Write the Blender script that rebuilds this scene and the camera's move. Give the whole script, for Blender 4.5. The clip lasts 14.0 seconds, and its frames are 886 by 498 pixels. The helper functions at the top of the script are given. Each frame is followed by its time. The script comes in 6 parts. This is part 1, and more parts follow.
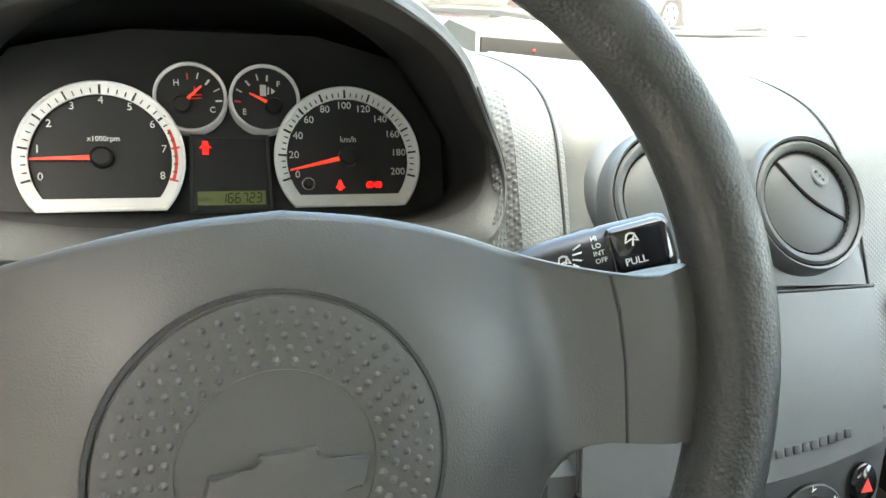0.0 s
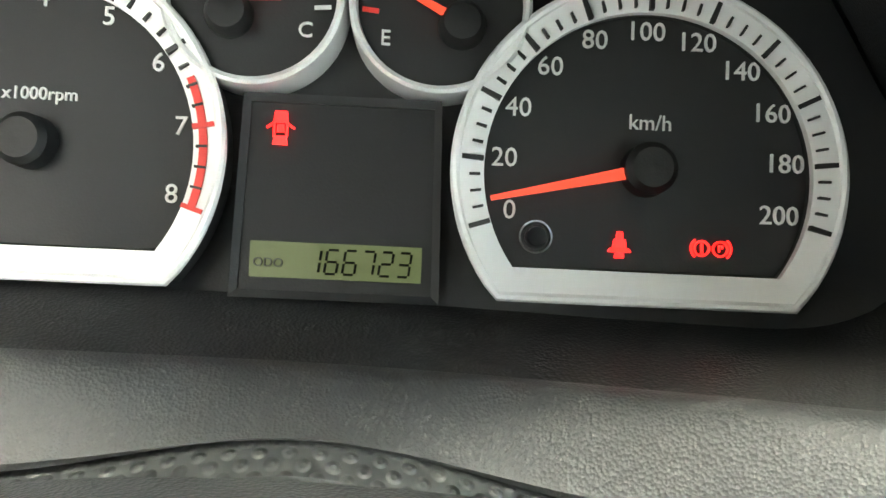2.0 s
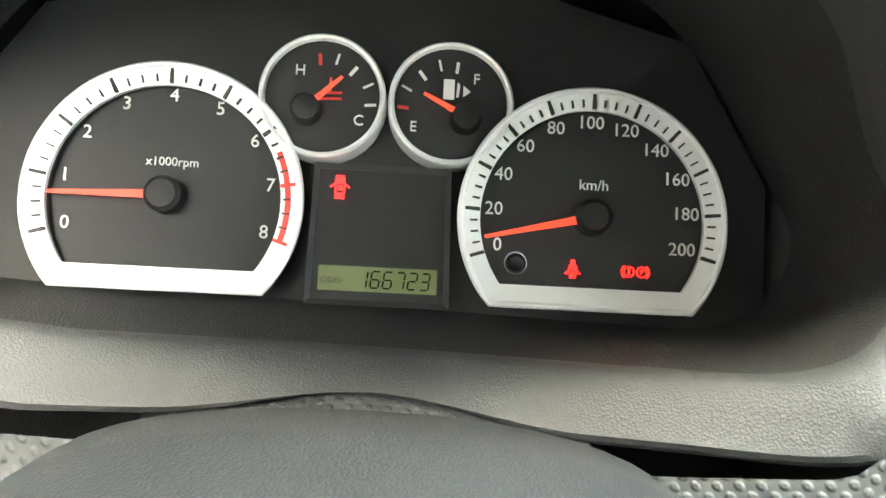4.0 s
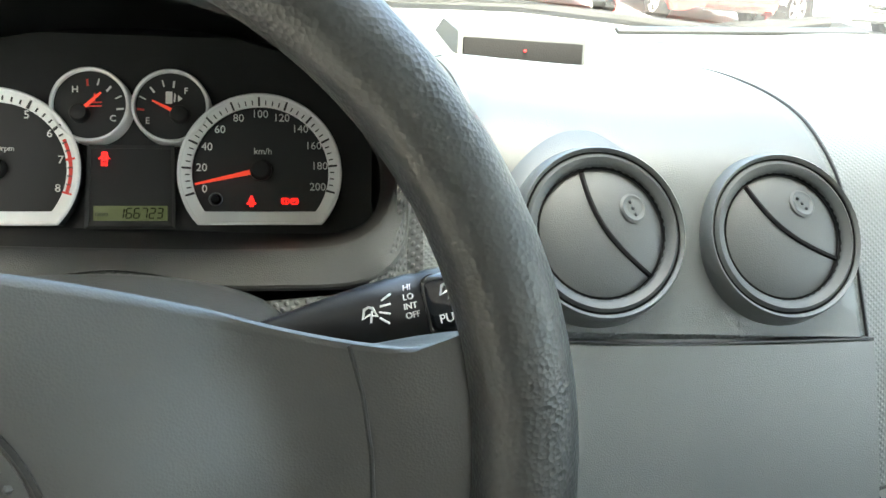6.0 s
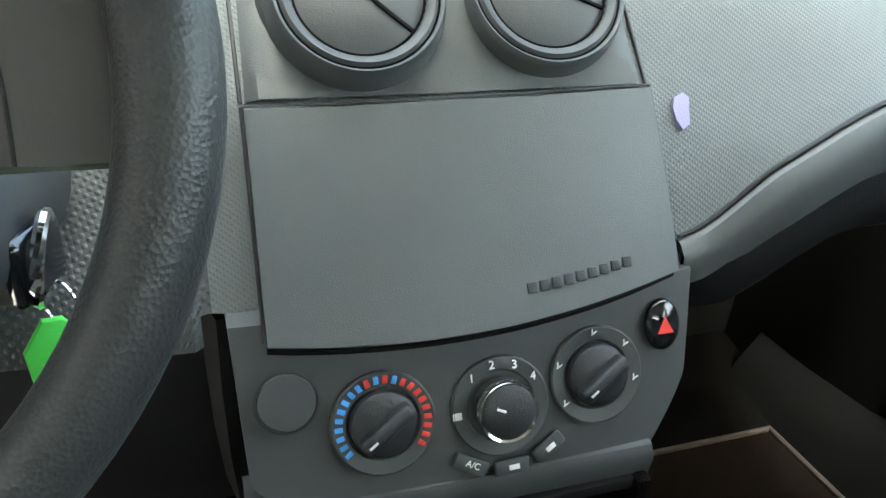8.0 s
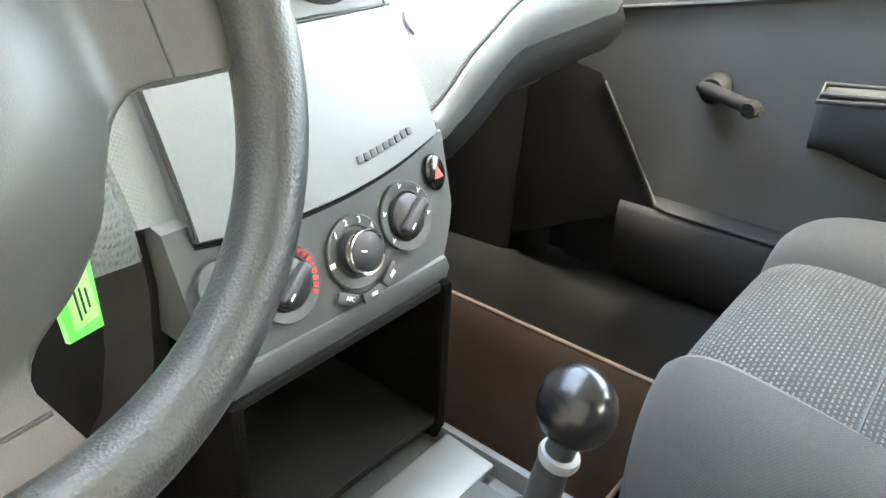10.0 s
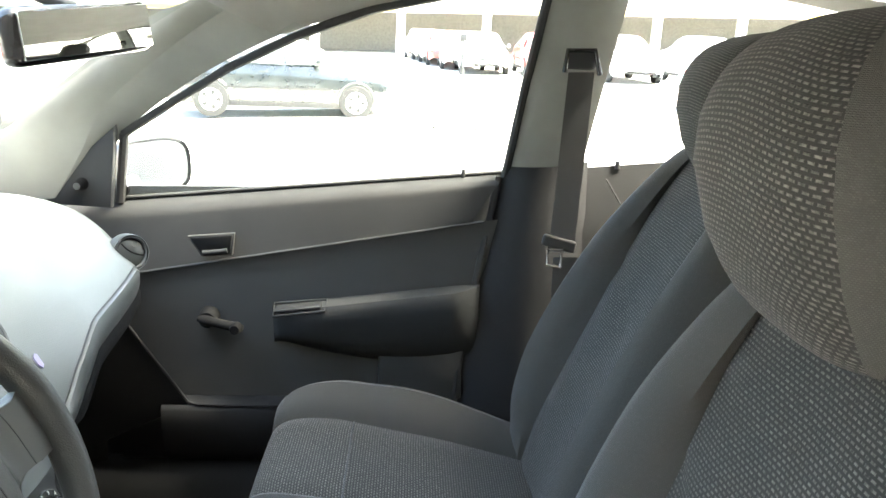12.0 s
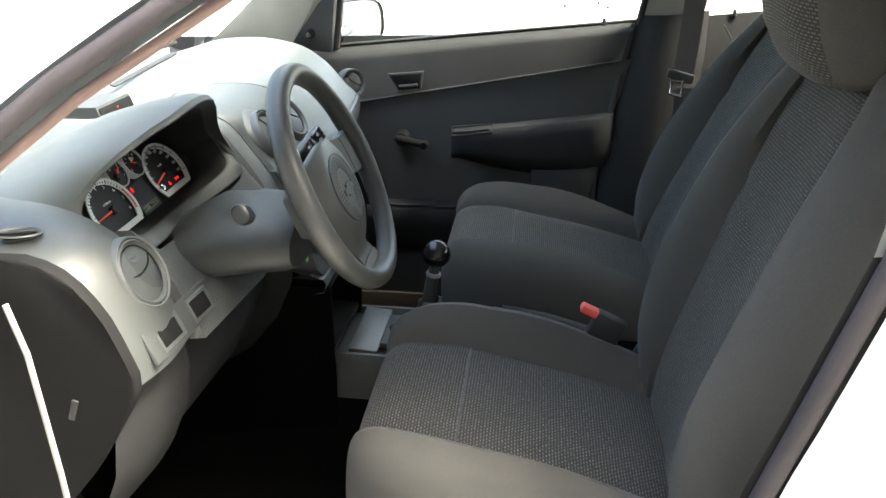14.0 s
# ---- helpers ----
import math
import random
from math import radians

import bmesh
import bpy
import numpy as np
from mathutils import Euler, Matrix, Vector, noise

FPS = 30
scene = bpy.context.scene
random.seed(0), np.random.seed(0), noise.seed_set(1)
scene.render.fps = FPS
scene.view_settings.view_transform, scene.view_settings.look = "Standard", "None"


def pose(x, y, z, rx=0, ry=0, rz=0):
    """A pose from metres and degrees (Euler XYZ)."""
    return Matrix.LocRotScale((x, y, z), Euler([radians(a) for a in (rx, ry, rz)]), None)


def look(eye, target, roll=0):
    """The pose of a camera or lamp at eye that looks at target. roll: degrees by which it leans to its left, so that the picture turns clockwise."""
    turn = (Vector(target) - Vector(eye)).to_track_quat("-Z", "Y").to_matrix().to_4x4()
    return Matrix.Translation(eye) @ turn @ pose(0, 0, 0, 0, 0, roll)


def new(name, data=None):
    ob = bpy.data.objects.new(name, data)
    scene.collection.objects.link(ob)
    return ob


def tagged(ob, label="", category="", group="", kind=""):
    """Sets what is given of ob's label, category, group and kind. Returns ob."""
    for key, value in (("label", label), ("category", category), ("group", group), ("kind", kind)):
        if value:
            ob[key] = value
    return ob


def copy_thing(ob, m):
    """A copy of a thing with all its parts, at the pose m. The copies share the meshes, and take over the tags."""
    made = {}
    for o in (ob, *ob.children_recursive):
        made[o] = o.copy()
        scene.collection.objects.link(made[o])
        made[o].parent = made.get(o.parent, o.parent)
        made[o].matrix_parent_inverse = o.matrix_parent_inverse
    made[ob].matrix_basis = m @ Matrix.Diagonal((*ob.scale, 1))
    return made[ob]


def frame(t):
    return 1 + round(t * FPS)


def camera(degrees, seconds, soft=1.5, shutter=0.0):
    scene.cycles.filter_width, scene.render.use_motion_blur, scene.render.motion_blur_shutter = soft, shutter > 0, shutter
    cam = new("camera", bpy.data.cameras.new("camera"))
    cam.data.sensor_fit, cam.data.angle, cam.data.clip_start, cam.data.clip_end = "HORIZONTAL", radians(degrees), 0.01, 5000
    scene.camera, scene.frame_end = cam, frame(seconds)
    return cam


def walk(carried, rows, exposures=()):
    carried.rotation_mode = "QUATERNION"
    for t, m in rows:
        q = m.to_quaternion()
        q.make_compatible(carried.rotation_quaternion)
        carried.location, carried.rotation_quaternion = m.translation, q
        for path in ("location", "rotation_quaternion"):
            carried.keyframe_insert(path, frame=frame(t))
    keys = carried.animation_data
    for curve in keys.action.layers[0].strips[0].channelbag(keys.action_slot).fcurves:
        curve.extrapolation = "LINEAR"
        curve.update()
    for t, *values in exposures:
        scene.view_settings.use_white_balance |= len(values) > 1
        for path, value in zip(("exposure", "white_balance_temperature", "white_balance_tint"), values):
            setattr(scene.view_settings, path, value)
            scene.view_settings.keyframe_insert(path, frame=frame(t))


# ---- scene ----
cam = camera(60.0, 14.0)
PATH = [
    (0, (-0.3374, -0.1702, 1.1650), (-0.0174, 0.6703, 0.7279), 8.71),
    (0.5, (-0.3002, -0.0733, 1.1305), (-0.1534, 0.8337, 0.7358), 6.89),
    (1, (-0.2988, -0.0156, 1.1148), (-0.1767, 0.8761, 0.6791), 6.38),
    (1.5, (-0.2919, 0.0834, 1.0811), (-0.2220, 0.9643, 0.6130), 5.89),
    (2, (-0.2902, 0.1397, 1.0557), (-0.2397, 1.0116, 0.5686), 5.60),
    (2.5, (-0.2915, 0.1471, 1.0532), (-0.2477, 1.0125, 0.5539), 5.48),
    (2.7, (-0.2922, 0.1479, 1.0545), (-0.2483, 1.0097, 0.5492), 5.52),
    (4.8, (-0.3113, -0.0237, 1.1271), (-0.2178, 0.8761, 0.7010), 7.19),
    (5, (-0.2672, -0.0438, 1.1340), (-0.2521, 0.8560, 0.6981), 4.90),
    (5.5, (-0.2446, -0.0971, 1.1536), (-0.0948, 0.7812, 0.6996), 7.43),
    (6, (-0.2048, -0.1392, 1.1697), (-0.0231, 0.7317, 0.7131), 6.49),
    (6.5, (-0.1518, -0.1597, 1.1825), (0.0625, 0.7239, 0.7661), 6.55),
    (7, (-0.1250, -0.1868, 1.1338), (0.0961, 0.7014, 0.7309), 4.99),
    (7.5, (-0.1210, -0.2044, 1.0824), (0.1174, 0.6671, 0.6539), 2.10),
    (7.7, (-0.1237, -0.2053, 1.0641), (0.1220, 0.6580, 0.6233), 1.93),
    (9.8, (-0.2916, -0.2463, 1.0701), (0.3395, 0.3623, 0.5892), 2.11),
    (10, (-0.3470, -0.2524, 1.0774), (0.3412, 0.2899, 0.5954), 2.90),
    (10.5, (-0.4967, -0.2554, 1.1177), (0.3289, 0.0899, 0.6715), 1.94),
    (11, (-0.6476, -0.2821, 1.2314), (0.2565, -0.1156, 0.8377), 3.47),
    (11.5, (-0.7534, -0.2680, 1.3244), (0.1926, -0.2239, 1.0031), 4.58),
    (12, (-0.8106, -0.3288, 1.3941), (0.1487, -0.3572, 1.1133), 3.13),
    (12.5, (-0.9165, -0.3555, 1.4161), (0.0504, -0.3414, 1.1616), 0.81),
    (13, (-1.0442, -0.3376, 1.4096), (-0.0855, -0.3103, 1.1264), 1.49),
    (13.5, (-1.2144, -0.2922, 1.3979), (-0.2806, -0.2177, 1.0479), 0.39),
    (14, (-1.3222, -0.2795, 1.3939), (-0.4232, -0.1585, 0.9730), 1.04),
]

EXPOSURES = [(0, 4.92, 7150, 0), (1.0, 4.57, 7200, 0), (1.5, 4.42, 6950, 0), (2.0, 5.52, 6900, -2), (2.7, 6.1, 6900, -2), (4.8, 5.5, 7200, 0), (5.6, 5.2, 7050, -1), (6.0, 4.65, 7000, -2), (6.5, 3.95, 6900, -5), (7.0, 3.65, 6850, -4), (7.5, 4.05, 6700, -4), (7.7, 4.25, 6700, -4), (10, 6.17, 7400, 3), (10.5, 6.37, 7400, 3), (11, 6.02, 7300, 2), (11.5, 5.53, 7150, 1), (12.0, 4.75, 7000, 1), (12.5, 3.65, 6700, 1), (13, 3.4, 6800, 1), (14, 3.85, 6850, 1)]
walk(cam, [(t, look(eye, target, roll)) for t, eye, target, roll in PATH], EXPOSURES)

# ---- world, sun, exposure ----
world = bpy.data.worlds.new("world")
scene.world = world
world.use_nodes = True
wn = world.node_tree.nodes
sky = wn.new("ShaderNodeTexSky")
sky.sky_type = "NISHITA"
sky.sun_disc = False
sky.sun_elevation = radians(60)
sky.sun_rotation = radians(175)
sky.dust_density = 6.0
sky.air_density = 0.8
sky.ozone_density = 0.3
wn["Background"].inputs["Strength"].default_value = 0.15
world.node_tree.links.new(sky.outputs[0], wn["Background"].inputs["Color"])
sun = new("sun", bpy.data.lights.new("sun", "SUN"))
sun.data.energy = 1.6
sun.data.angle = radians(16)
sun.data.color = (1.0, 0.96, 0.9)
sun.matrix_world = look((0.15, -3.3, 5.8), (0, 0, 0))


# ---- materials ----
def nodes_of(name):
    m = bpy.data.materials.new(name)
    m.use_nodes = True
    t = m.node_tree
    return m, t, t.nodes["Principled BSDF"]


def plastic(name, base, rough=0.5, grain=900.0, bump=0.15, spread=0.25, metal=0.0, coat=0.0, spec=0.5):
    """Moulded plastic, paint or metal: a fine grain in the relief, and wear and dust at a larger scale."""
    m, t, b = nodes_of(name)
    n, l = t.nodes, t.links
    co = n.new("ShaderNodeTexCoord")
    big = n.new("ShaderNodeTexNoise")
    big.inputs["Scale"].default_value = 9.0
    big.inputs["Detail"].default_value = 6.0
    fine = n.new("ShaderNodeTexVoronoi")
    fine.inputs["Scale"].default_value = grain
    l.new(co.outputs["Object"], big.inputs["Vector"])
    l.new(co.outputs["Object"], fine.inputs["Vector"])
    ramp = n.new("ShaderNodeMapRange")
    ramp.inputs["From Min"].default_value, ramp.inputs["From Max"].default_value = 0.3, 0.7
    ramp.inputs["To Min"].default_value, ramp.inputs["To Max"].default_value = 1 - spread / 2, 1 + spread / 2
    l.new(big.outputs["Fac"], ramp.inputs["Value"])
    mul = n.new("ShaderNodeVectorMath")
    mul.operation = "SCALE"
    mul.inputs[0].default_value = base
    l.new(ramp.outputs["Result"], mul.inputs["Scale"])
    l.new(mul.outputs["Vector"], b.inputs["Base Color"])
    rr = n.new("ShaderNodeMapRange")
    rr.inputs["From Min"].default_value, rr.inputs["From Max"].default_value = 0.3, 0.7
    rr.inputs["To Min"].default_value, rr.inputs["To Max"].default_value = rough - 0.06, rough + 0.06
    l.new(big.outputs["Fac"], rr.inputs["Value"])
    l.new(rr.outputs["Result"], b.inputs["Roughness"])
    b.inputs["Metallic"].default_value = metal
    b.inputs["Coat Weight"].default_value = coat
    b.inputs["Specular IOR Level"].default_value = spec
    if bump:
        bp = n.new("ShaderNodeBump")
        bp.inputs["Strength"].default_value = bump
        bp.inputs["Distance"].default_value = 0.0006
        l.new(fine.outputs["Distance"], bp.inputs["Height"])
        l.new(bp.outputs["Normal"], b.inputs["Normal"])
    return m


def dimpled(name, base, pitch, rough=0.45):
    """Plastic with a staggered field of small raised pips, laid out by the surface's own metres."""
    m, t, b = nodes_of(name)
    n, l = t.nodes, t.links
    uv = n.new("ShaderNodeUVMap")
    mp = n.new("ShaderNodeMapping")
    mp.inputs["Rotation"].default_value = (0, 0, radians(45))
    mp.inputs["Scale"].default_value = (1 / pitch, 1 / pitch, 1)
    fr = n.new("ShaderNodeVectorMath")
    fr.operation = "FRACTION"
    sub = n.new("ShaderNodeVectorMath")
    sub.operation = "SUBTRACT"
    sub.inputs[1].default_value = (0.5, 0.5, 0)
    ln = n.new("ShaderNodeVectorMath")
    ln.operation = "LENGTH"
    l.new(uv.outputs[0], mp.inputs["Vector"])
    l.new(mp.outputs[0], fr.inputs[0])
    l.new(fr.outputs[0], sub.inputs[0])
    l.new(sub.outputs[0], ln.inputs[0])
    mr = n.new("ShaderNodeMapRange")
    mr.interpolation_type = "SMOOTHSTEP"
    mr.inputs["From Min"].default_value, mr.inputs["From Max"].default_value = 0.42, 0.12
    mr.inputs["To Min"].default_value, mr.inputs["To Max"].default_value = 0.0, 1.0
    l.new(ln.outputs["Value"], mr.inputs["Value"])
    bp = n.new("ShaderNodeBump")
    bp.inputs["Strength"].default_value = 1.0
    bp.inputs["Distance"].default_value = pitch * (0.13 if pitch > .003 else .09)
    l.new(mr.outputs["Result"], bp.inputs["Height"])
    l.new(bp.outputs["Normal"], b.inputs["Normal"])
    b.inputs["Base Color"].default_value = (*base, 1)
    b.inputs["Roughness"].default_value = rough
    return m


def woven(name, dark, light, dash, gap, amount=0.9):
    """Seat cloth: short light stitches in staggered rows on a dark ground, in the surface's own metres."""
    m, t, b = nodes_of(name)
    n, l = t.nodes, t.links
    uv = n.new("ShaderNodeUVMap")
    br = n.new("ShaderNodeTexBrick")
    br.offset, br.squash = 0.5, 1.0
    br.inputs["Scale"].default_value = 1.0
    br.inputs["Brick Width"].default_value = dash
    br.inputs["Row Height"].default_value = gap
    br.inputs["Mortar Size"].default_value = gap * 0.38
    br.inputs["Mortar Smooth"].default_value = 0.5
    br.inputs["Color1"].default_value = (*light, 1)
    br.inputs["Color2"].default_value = (*[c * 0.75 for c in light], 1)
    br.inputs["Mortar"].default_value = (*dark, 1)
    l.new(uv.outputs[0], br.inputs["Vector"])
    nz = n.new("ShaderNodeTexNoise")
    nz.inputs["Scale"].default_value = 260.0
    nz.inputs["Detail"].default_value = 3.0
    l.new(uv.outputs[0], nz.inputs["Vector"])
    mix = n.new("ShaderNodeMix")
    mix.data_type = "RGBA"
    mix.inputs["A"].default_value = (*dark, 1)
    mr = n.new("ShaderNodeMapRange")
    mr.inputs["From Min"].default_value, mr.inputs["From Max"].default_value = 0.3, 0.62
    mr.inputs["To Max"].default_value = amount
    l.new(nz.outputs["Fac"], mr.inputs["Value"])
    l.new(mr.outputs["Result"], mix.inputs["Factor"])
    l.new(br.outputs["Color"], mix.inputs["B"])
    l.new(mix.outputs["Result"], b.inputs["Base Color"])
    bp = n.new("ShaderNodeBump")
    bp.invert = True
    bp.inputs["Strength"].default_value = 0.5
    bp.inputs["Distance"].default_value = 0.001
    l.new(br.outputs["Fac"], bp.inputs["Height"])
    l.new(bp.outputs["Normal"], b.inputs["Normal"])
    b.inputs["Roughness"].default_value = 0.9
    b.inputs["Specular IOR Level"].default_value = 0.2
    b.inputs["Sheen Weight"].default_value = 0.06
    return m


def glow(name, colour, strength):
    m, t, b = nodes_of(name)
    b.inputs["Base Color"].default_value = (*colour, 1)
    b.inputs["Emission Color"].default_value = (*colour, 1)
    b.inputs["Emission Strength"].default_value = strength
    return m


def clear_glass(name, tint=(0.92, 0.97, 0.95), gloss=0.6):
    """A thin pane: it lets light straight through and mirrors a little at a slant."""
    m = bpy.data.materials.new(name)
    m.use_nodes = True
    t = m.node_tree
    n, l = t.nodes, t.links
    n.remove(n["Principled BSDF"])
    tr = n.new("ShaderNodeBsdfTransparent")
    tr.inputs[0].default_value = (*tint, 1)
    gl = n.new("ShaderNodeBsdfGlossy")
    gl.inputs["Roughness"].default_value = 0.02
    fr = n.new("ShaderNodeFresnel")
    fr.inputs["IOR"].default_value = 1.35
    sc = n.new("ShaderNodeMath")
    sc.operation = "MULTIPLY"
    sc.inputs[1].default_value = gloss
    mix = n.new("ShaderNodeMixShader")
    l.new(fr.outputs[0], sc.inputs[0])
    l.new(sc.outputs[0], mix.inputs[0])
    l.new(tr.outputs[0], mix.inputs[1])
    l.new(gl.outputs[0], mix.inputs[2])
    l.new(mix.outputs[0], n["Material Output"].inputs["Surface"])
    return m


DASH = plastic("dash_plastic", (0.048, 0.053, 0.0525), 0.45, 1100, 0.3, spec=0.6)
STACK = plastic("stack_plastic", (0.066, 0.0725, 0.072), 0.44, 1500, 0.2, spec=0.7)
CONTROL = plastic("control_plastic", (0.044, 0.048, 0.0485), 0.5, 1500, 0.2)
DARK = plastic("dark_plastic", (0.018, 0.019, 0.02), 0.5, 1200, 0.3)
BLACK = plastic("black_gloss", (0.008, 0.008, 0.009), 0.14, 1500, 0.0, coat=0.3)
WHEEL = plastic("wheel_rubber", (0.038, 0.04, 0.039), 0.4, 640, 0.42)
WHEELPAD = plastic("wheel_pad", (0.055, 0.0555, 0.052), 0.42, 1300, 0.13, spec=0.55)
DOORP = plastic("door_plastic", (0.043, 0.043, 0.041), 0.66, 900, 0.4, spec=0.3)
DOORT = plastic("door_upper_plastic", (0.03, 0.031, 0.032), 0.75, 900, 0.4, spec=0.2)
DOORI = plastic("door_insert", (0.053, 0.053, 0.05), 0.78, 1400, 0.5)
TRIMG = plastic("pillar_trim", (0.27, 0.275, 0.255), 0.7, 1300, 0.25)
BLTRIM = plastic("pillar_trim_dark", (0.018, 0.018, 0.019), 0.7, 900, 0.35, spec=0.25)
PAD = dimpled("pip_plastic", (0.052, 0.056, 0.0555), 0.0042)
PIPDASH = dimpled("pip_dash", (0.125, 0.137, 0.136), 0.0025, 0.5)
CLOTH = woven("bolster_cloth", (0.060, 0.0585, 0.0545), (0.104, 0.101, 0.094), 0.0022, 0.0014, 0.6)
INSERT = woven("insert_cloth", (0.032, 0.0315, 0.03), (0.155, 0.149, 0.134), 0.0075, 0.0044, 1.0)
# carpet and brown mat, both darkened to hold the footwell shade
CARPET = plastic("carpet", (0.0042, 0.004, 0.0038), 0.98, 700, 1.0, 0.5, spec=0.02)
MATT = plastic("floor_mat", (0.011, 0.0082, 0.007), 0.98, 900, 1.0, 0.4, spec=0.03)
HEAD = plastic("headliner", (0.32, 0.315, 0.295), 0.95, 900, 0.5, 0.15, spec=0.1)
SILVER = plastic("silver_ring", (0.72, 0.73, 0.72), 0.45, 1500, 0.0, 0.1, metal=0.25)
CHROME = plastic("chrome", (0.75, 0.75, 0.75), 0.12, 1500, 0.0, 0.1, metal=1.0)
DIAL = plastic("dial_black", (0.018, 0.019, 0.019), 0.6, 1500, 0.05, spec=0.35)
WHITE = plastic("print_white", (0.7, 0.7, 0.68), 0.6, 1500, 0.0, 0.05)
TICK = plastic("print_black", (0.02, 0.02, 0.02), 0.6, 1500, 0.0, 0.05)
REDP = plastic("print_red", (0.65, 0.04, 0.03), 0.5, 1500, 0.0, 0.1)
BLUEP = plastic("print_blue", (0.05, 0.28, 0.7), 0.5, 1500, 0.0, 0.1)
NEEDLE = glow("needle_orange", (0.7, 0.05, 0.025), 0.03)
LAMPRED = glow("lamp_red", (1.0, 0.01, 0.012), 0.1)
LCD = glow("lcd_green", (0.05, 0.062, 0.02), 0.03)
PAINT = plastic("white_paint", (0.72, 0.73, 0.76), 0.3, 1500, 0.0, 0.04, coat=0.6)
BLACKPAINT = plastic("black_paint", (0.014, 0.018, 0.018), 0.3, 1500, 0.0, 0.1, coat=0.8)
REDPAINT = plastic("red_paint", (0.5, 0.03, 0.025), 0.3, 1500, 0.0, 0.1, coat=0.8)
TEALPAINT = plastic("pale_green_paint", (0.35, 0.5, 0.5), 0.3, 1500, 0.0, 0.1, coat=0.8)
SILVPAINT = plastic("silver_paint", (0.5, 0.5, 0.5), 0.3, 1500, 0.0, 0.1, coat=0.8)
RUBBER = plastic("rubber", (0.02, 0.02, 0.02), 0.7, 600, 0.3)
SEALP = plastic("seal_pinkish", (0.17, 0.115, 0.10), 0.8, 900, 0.4)
SEALD = plastic("seal_dark", (0.03, 0.025, 0.03), 0.7, 900, 0.3)
TINT = plastic("tinted_pane", (0.05, 0.06, 0.06), 0.08, 1500, 0.0, 0.1)
LAMPGLASS = plastic("lamp_glass", (0.6, 0.62, 0.62), 0.15, 1500, 0.0, 0.1)
BELT = plastic("belt_web", (0.05, 0.05, 0.05), 0.8, 1200, 0.6)
GREENTAG = plastic("green_tag", (0.12, 0.75, 0.1), 0.35, 900, 0.1)
TAGPAPER = plastic("tag_paper", (0.35, 0.8, 0.2), 0.5, 900, 0.1)
REDBUTTON = plastic("red_button", (0.75, 0.1, 0.08), 0.4, 900, 0.1)
MATTB = plastic("matt_black", (0.012, 0.0125, 0.0125), 0.55, 1500, 0.05, spec=0.3)
KNOBM = plastic("knob_plastic", (0.008, 0.008, 0.0085), 0.22, 300, 0.06, spec=0.4)
STALKM = plastic("stalk_plastic", (0.01, 0.01, 0.0105), 0.34, 1500, 0.05, spec=0.5)
LIPM = plastic("hood_lip_plastic", (0.05, 0.053, 0.053), 0.5, 1300, 0.25, spec=0.4)
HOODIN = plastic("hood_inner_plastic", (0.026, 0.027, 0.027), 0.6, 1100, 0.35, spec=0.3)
# black trim and gaps; on footwell and glovebox parts it stands for shade
CAPM = plastic("black_and_shade_plastic", (0.0075, 0.0075, 0.0078), 0.75, 900, 0.35, spec=0.1)
INK = plastic("display_ink", (0.003, 0.003, 0.003), 0.9, 900, 0.0, spec=0.1)
SHROUD = plastic("shroud_plastic", (0.03, 0.0325, 0.0325), 0.52, 1100, 0.35)
RINGGREY = plastic("grey_ring", (0.17, 0.17, 0.175), 0.4, 1500, 0.0)
BINDING = plastic("mat_binding", (0.09, 0.075, 0.065), 0.9, 900, 0.5)
LEATHER = plastic("boot_leather", (0.022, 0.022, 0.023), 0.33, 500, 0.6)
GROUNDM = plastic("concrete_ground", (0.5, 0.49, 0.46), 0.85, 90, 0.3, 0.3)
WALLM = plastic("pale_wall", (0.62, 0.6, 0.54), 0.85, 120, 0.2, 0.15)
# pale wall taken down in colour for the shade inside the garages
SHADEM = plastic("garage_shade", (0.2, 0.19, 0.17), 0.9, 120, 0.2, 0.3)
# kept dark so the added west wall bounces little light
WESTM = plastic("light_blocking_wall", (0.07, 0.068, 0.064), 0.9, 120, 0.3, 0.35)
YELLOWM = plastic("yellow_trim", (0.6, 0.45, 0.1), 0.7, 120, 0.2, 0.15)
GLASS = clear_glass("window_glass")
MIRROR = plastic("mirror_glass", (0.85, 0.86, 0.86), 0.03, 1500, 0.0, 0.02, metal=1.0)
SMUDGE = plastic("pale_smudge", (0.3, 0.28, 0.42), 0.7, 900, 0.2, 0.6)


# ---- building helpers ----
PLACE = Matrix()


def part(name, bm, material, parent=None, label="", smooth=True, angle=40):
    """Links a bmesh as one mesh object, under its thing if there is one, set in the car by PLACE."""
    bm.transform(PLACE)
    bmesh.ops.remove_doubles(bm, verts=bm.verts, dist=1e-6)
    bmesh.ops.recalc_face_normals(bm, faces=bm.faces)
    me = bpy.data.meshes.new(name)
    bm.to_mesh(me)
    bm.free()
    me.materials.append(material)
    if smooth:
        me.polygons.foreach_set("use_smooth", [True] * len(me.polygons))
        me.set_sharp_from_angle(angle=radians(angle))
    ob = new(name, me)
    if parent is not None:
        ob.parent = parent
    if label:
        ob["label"] = label
    return ob


def thing(name, label, category, group="", kind=""):
    return tagged(new(name), label, category, group, kind)


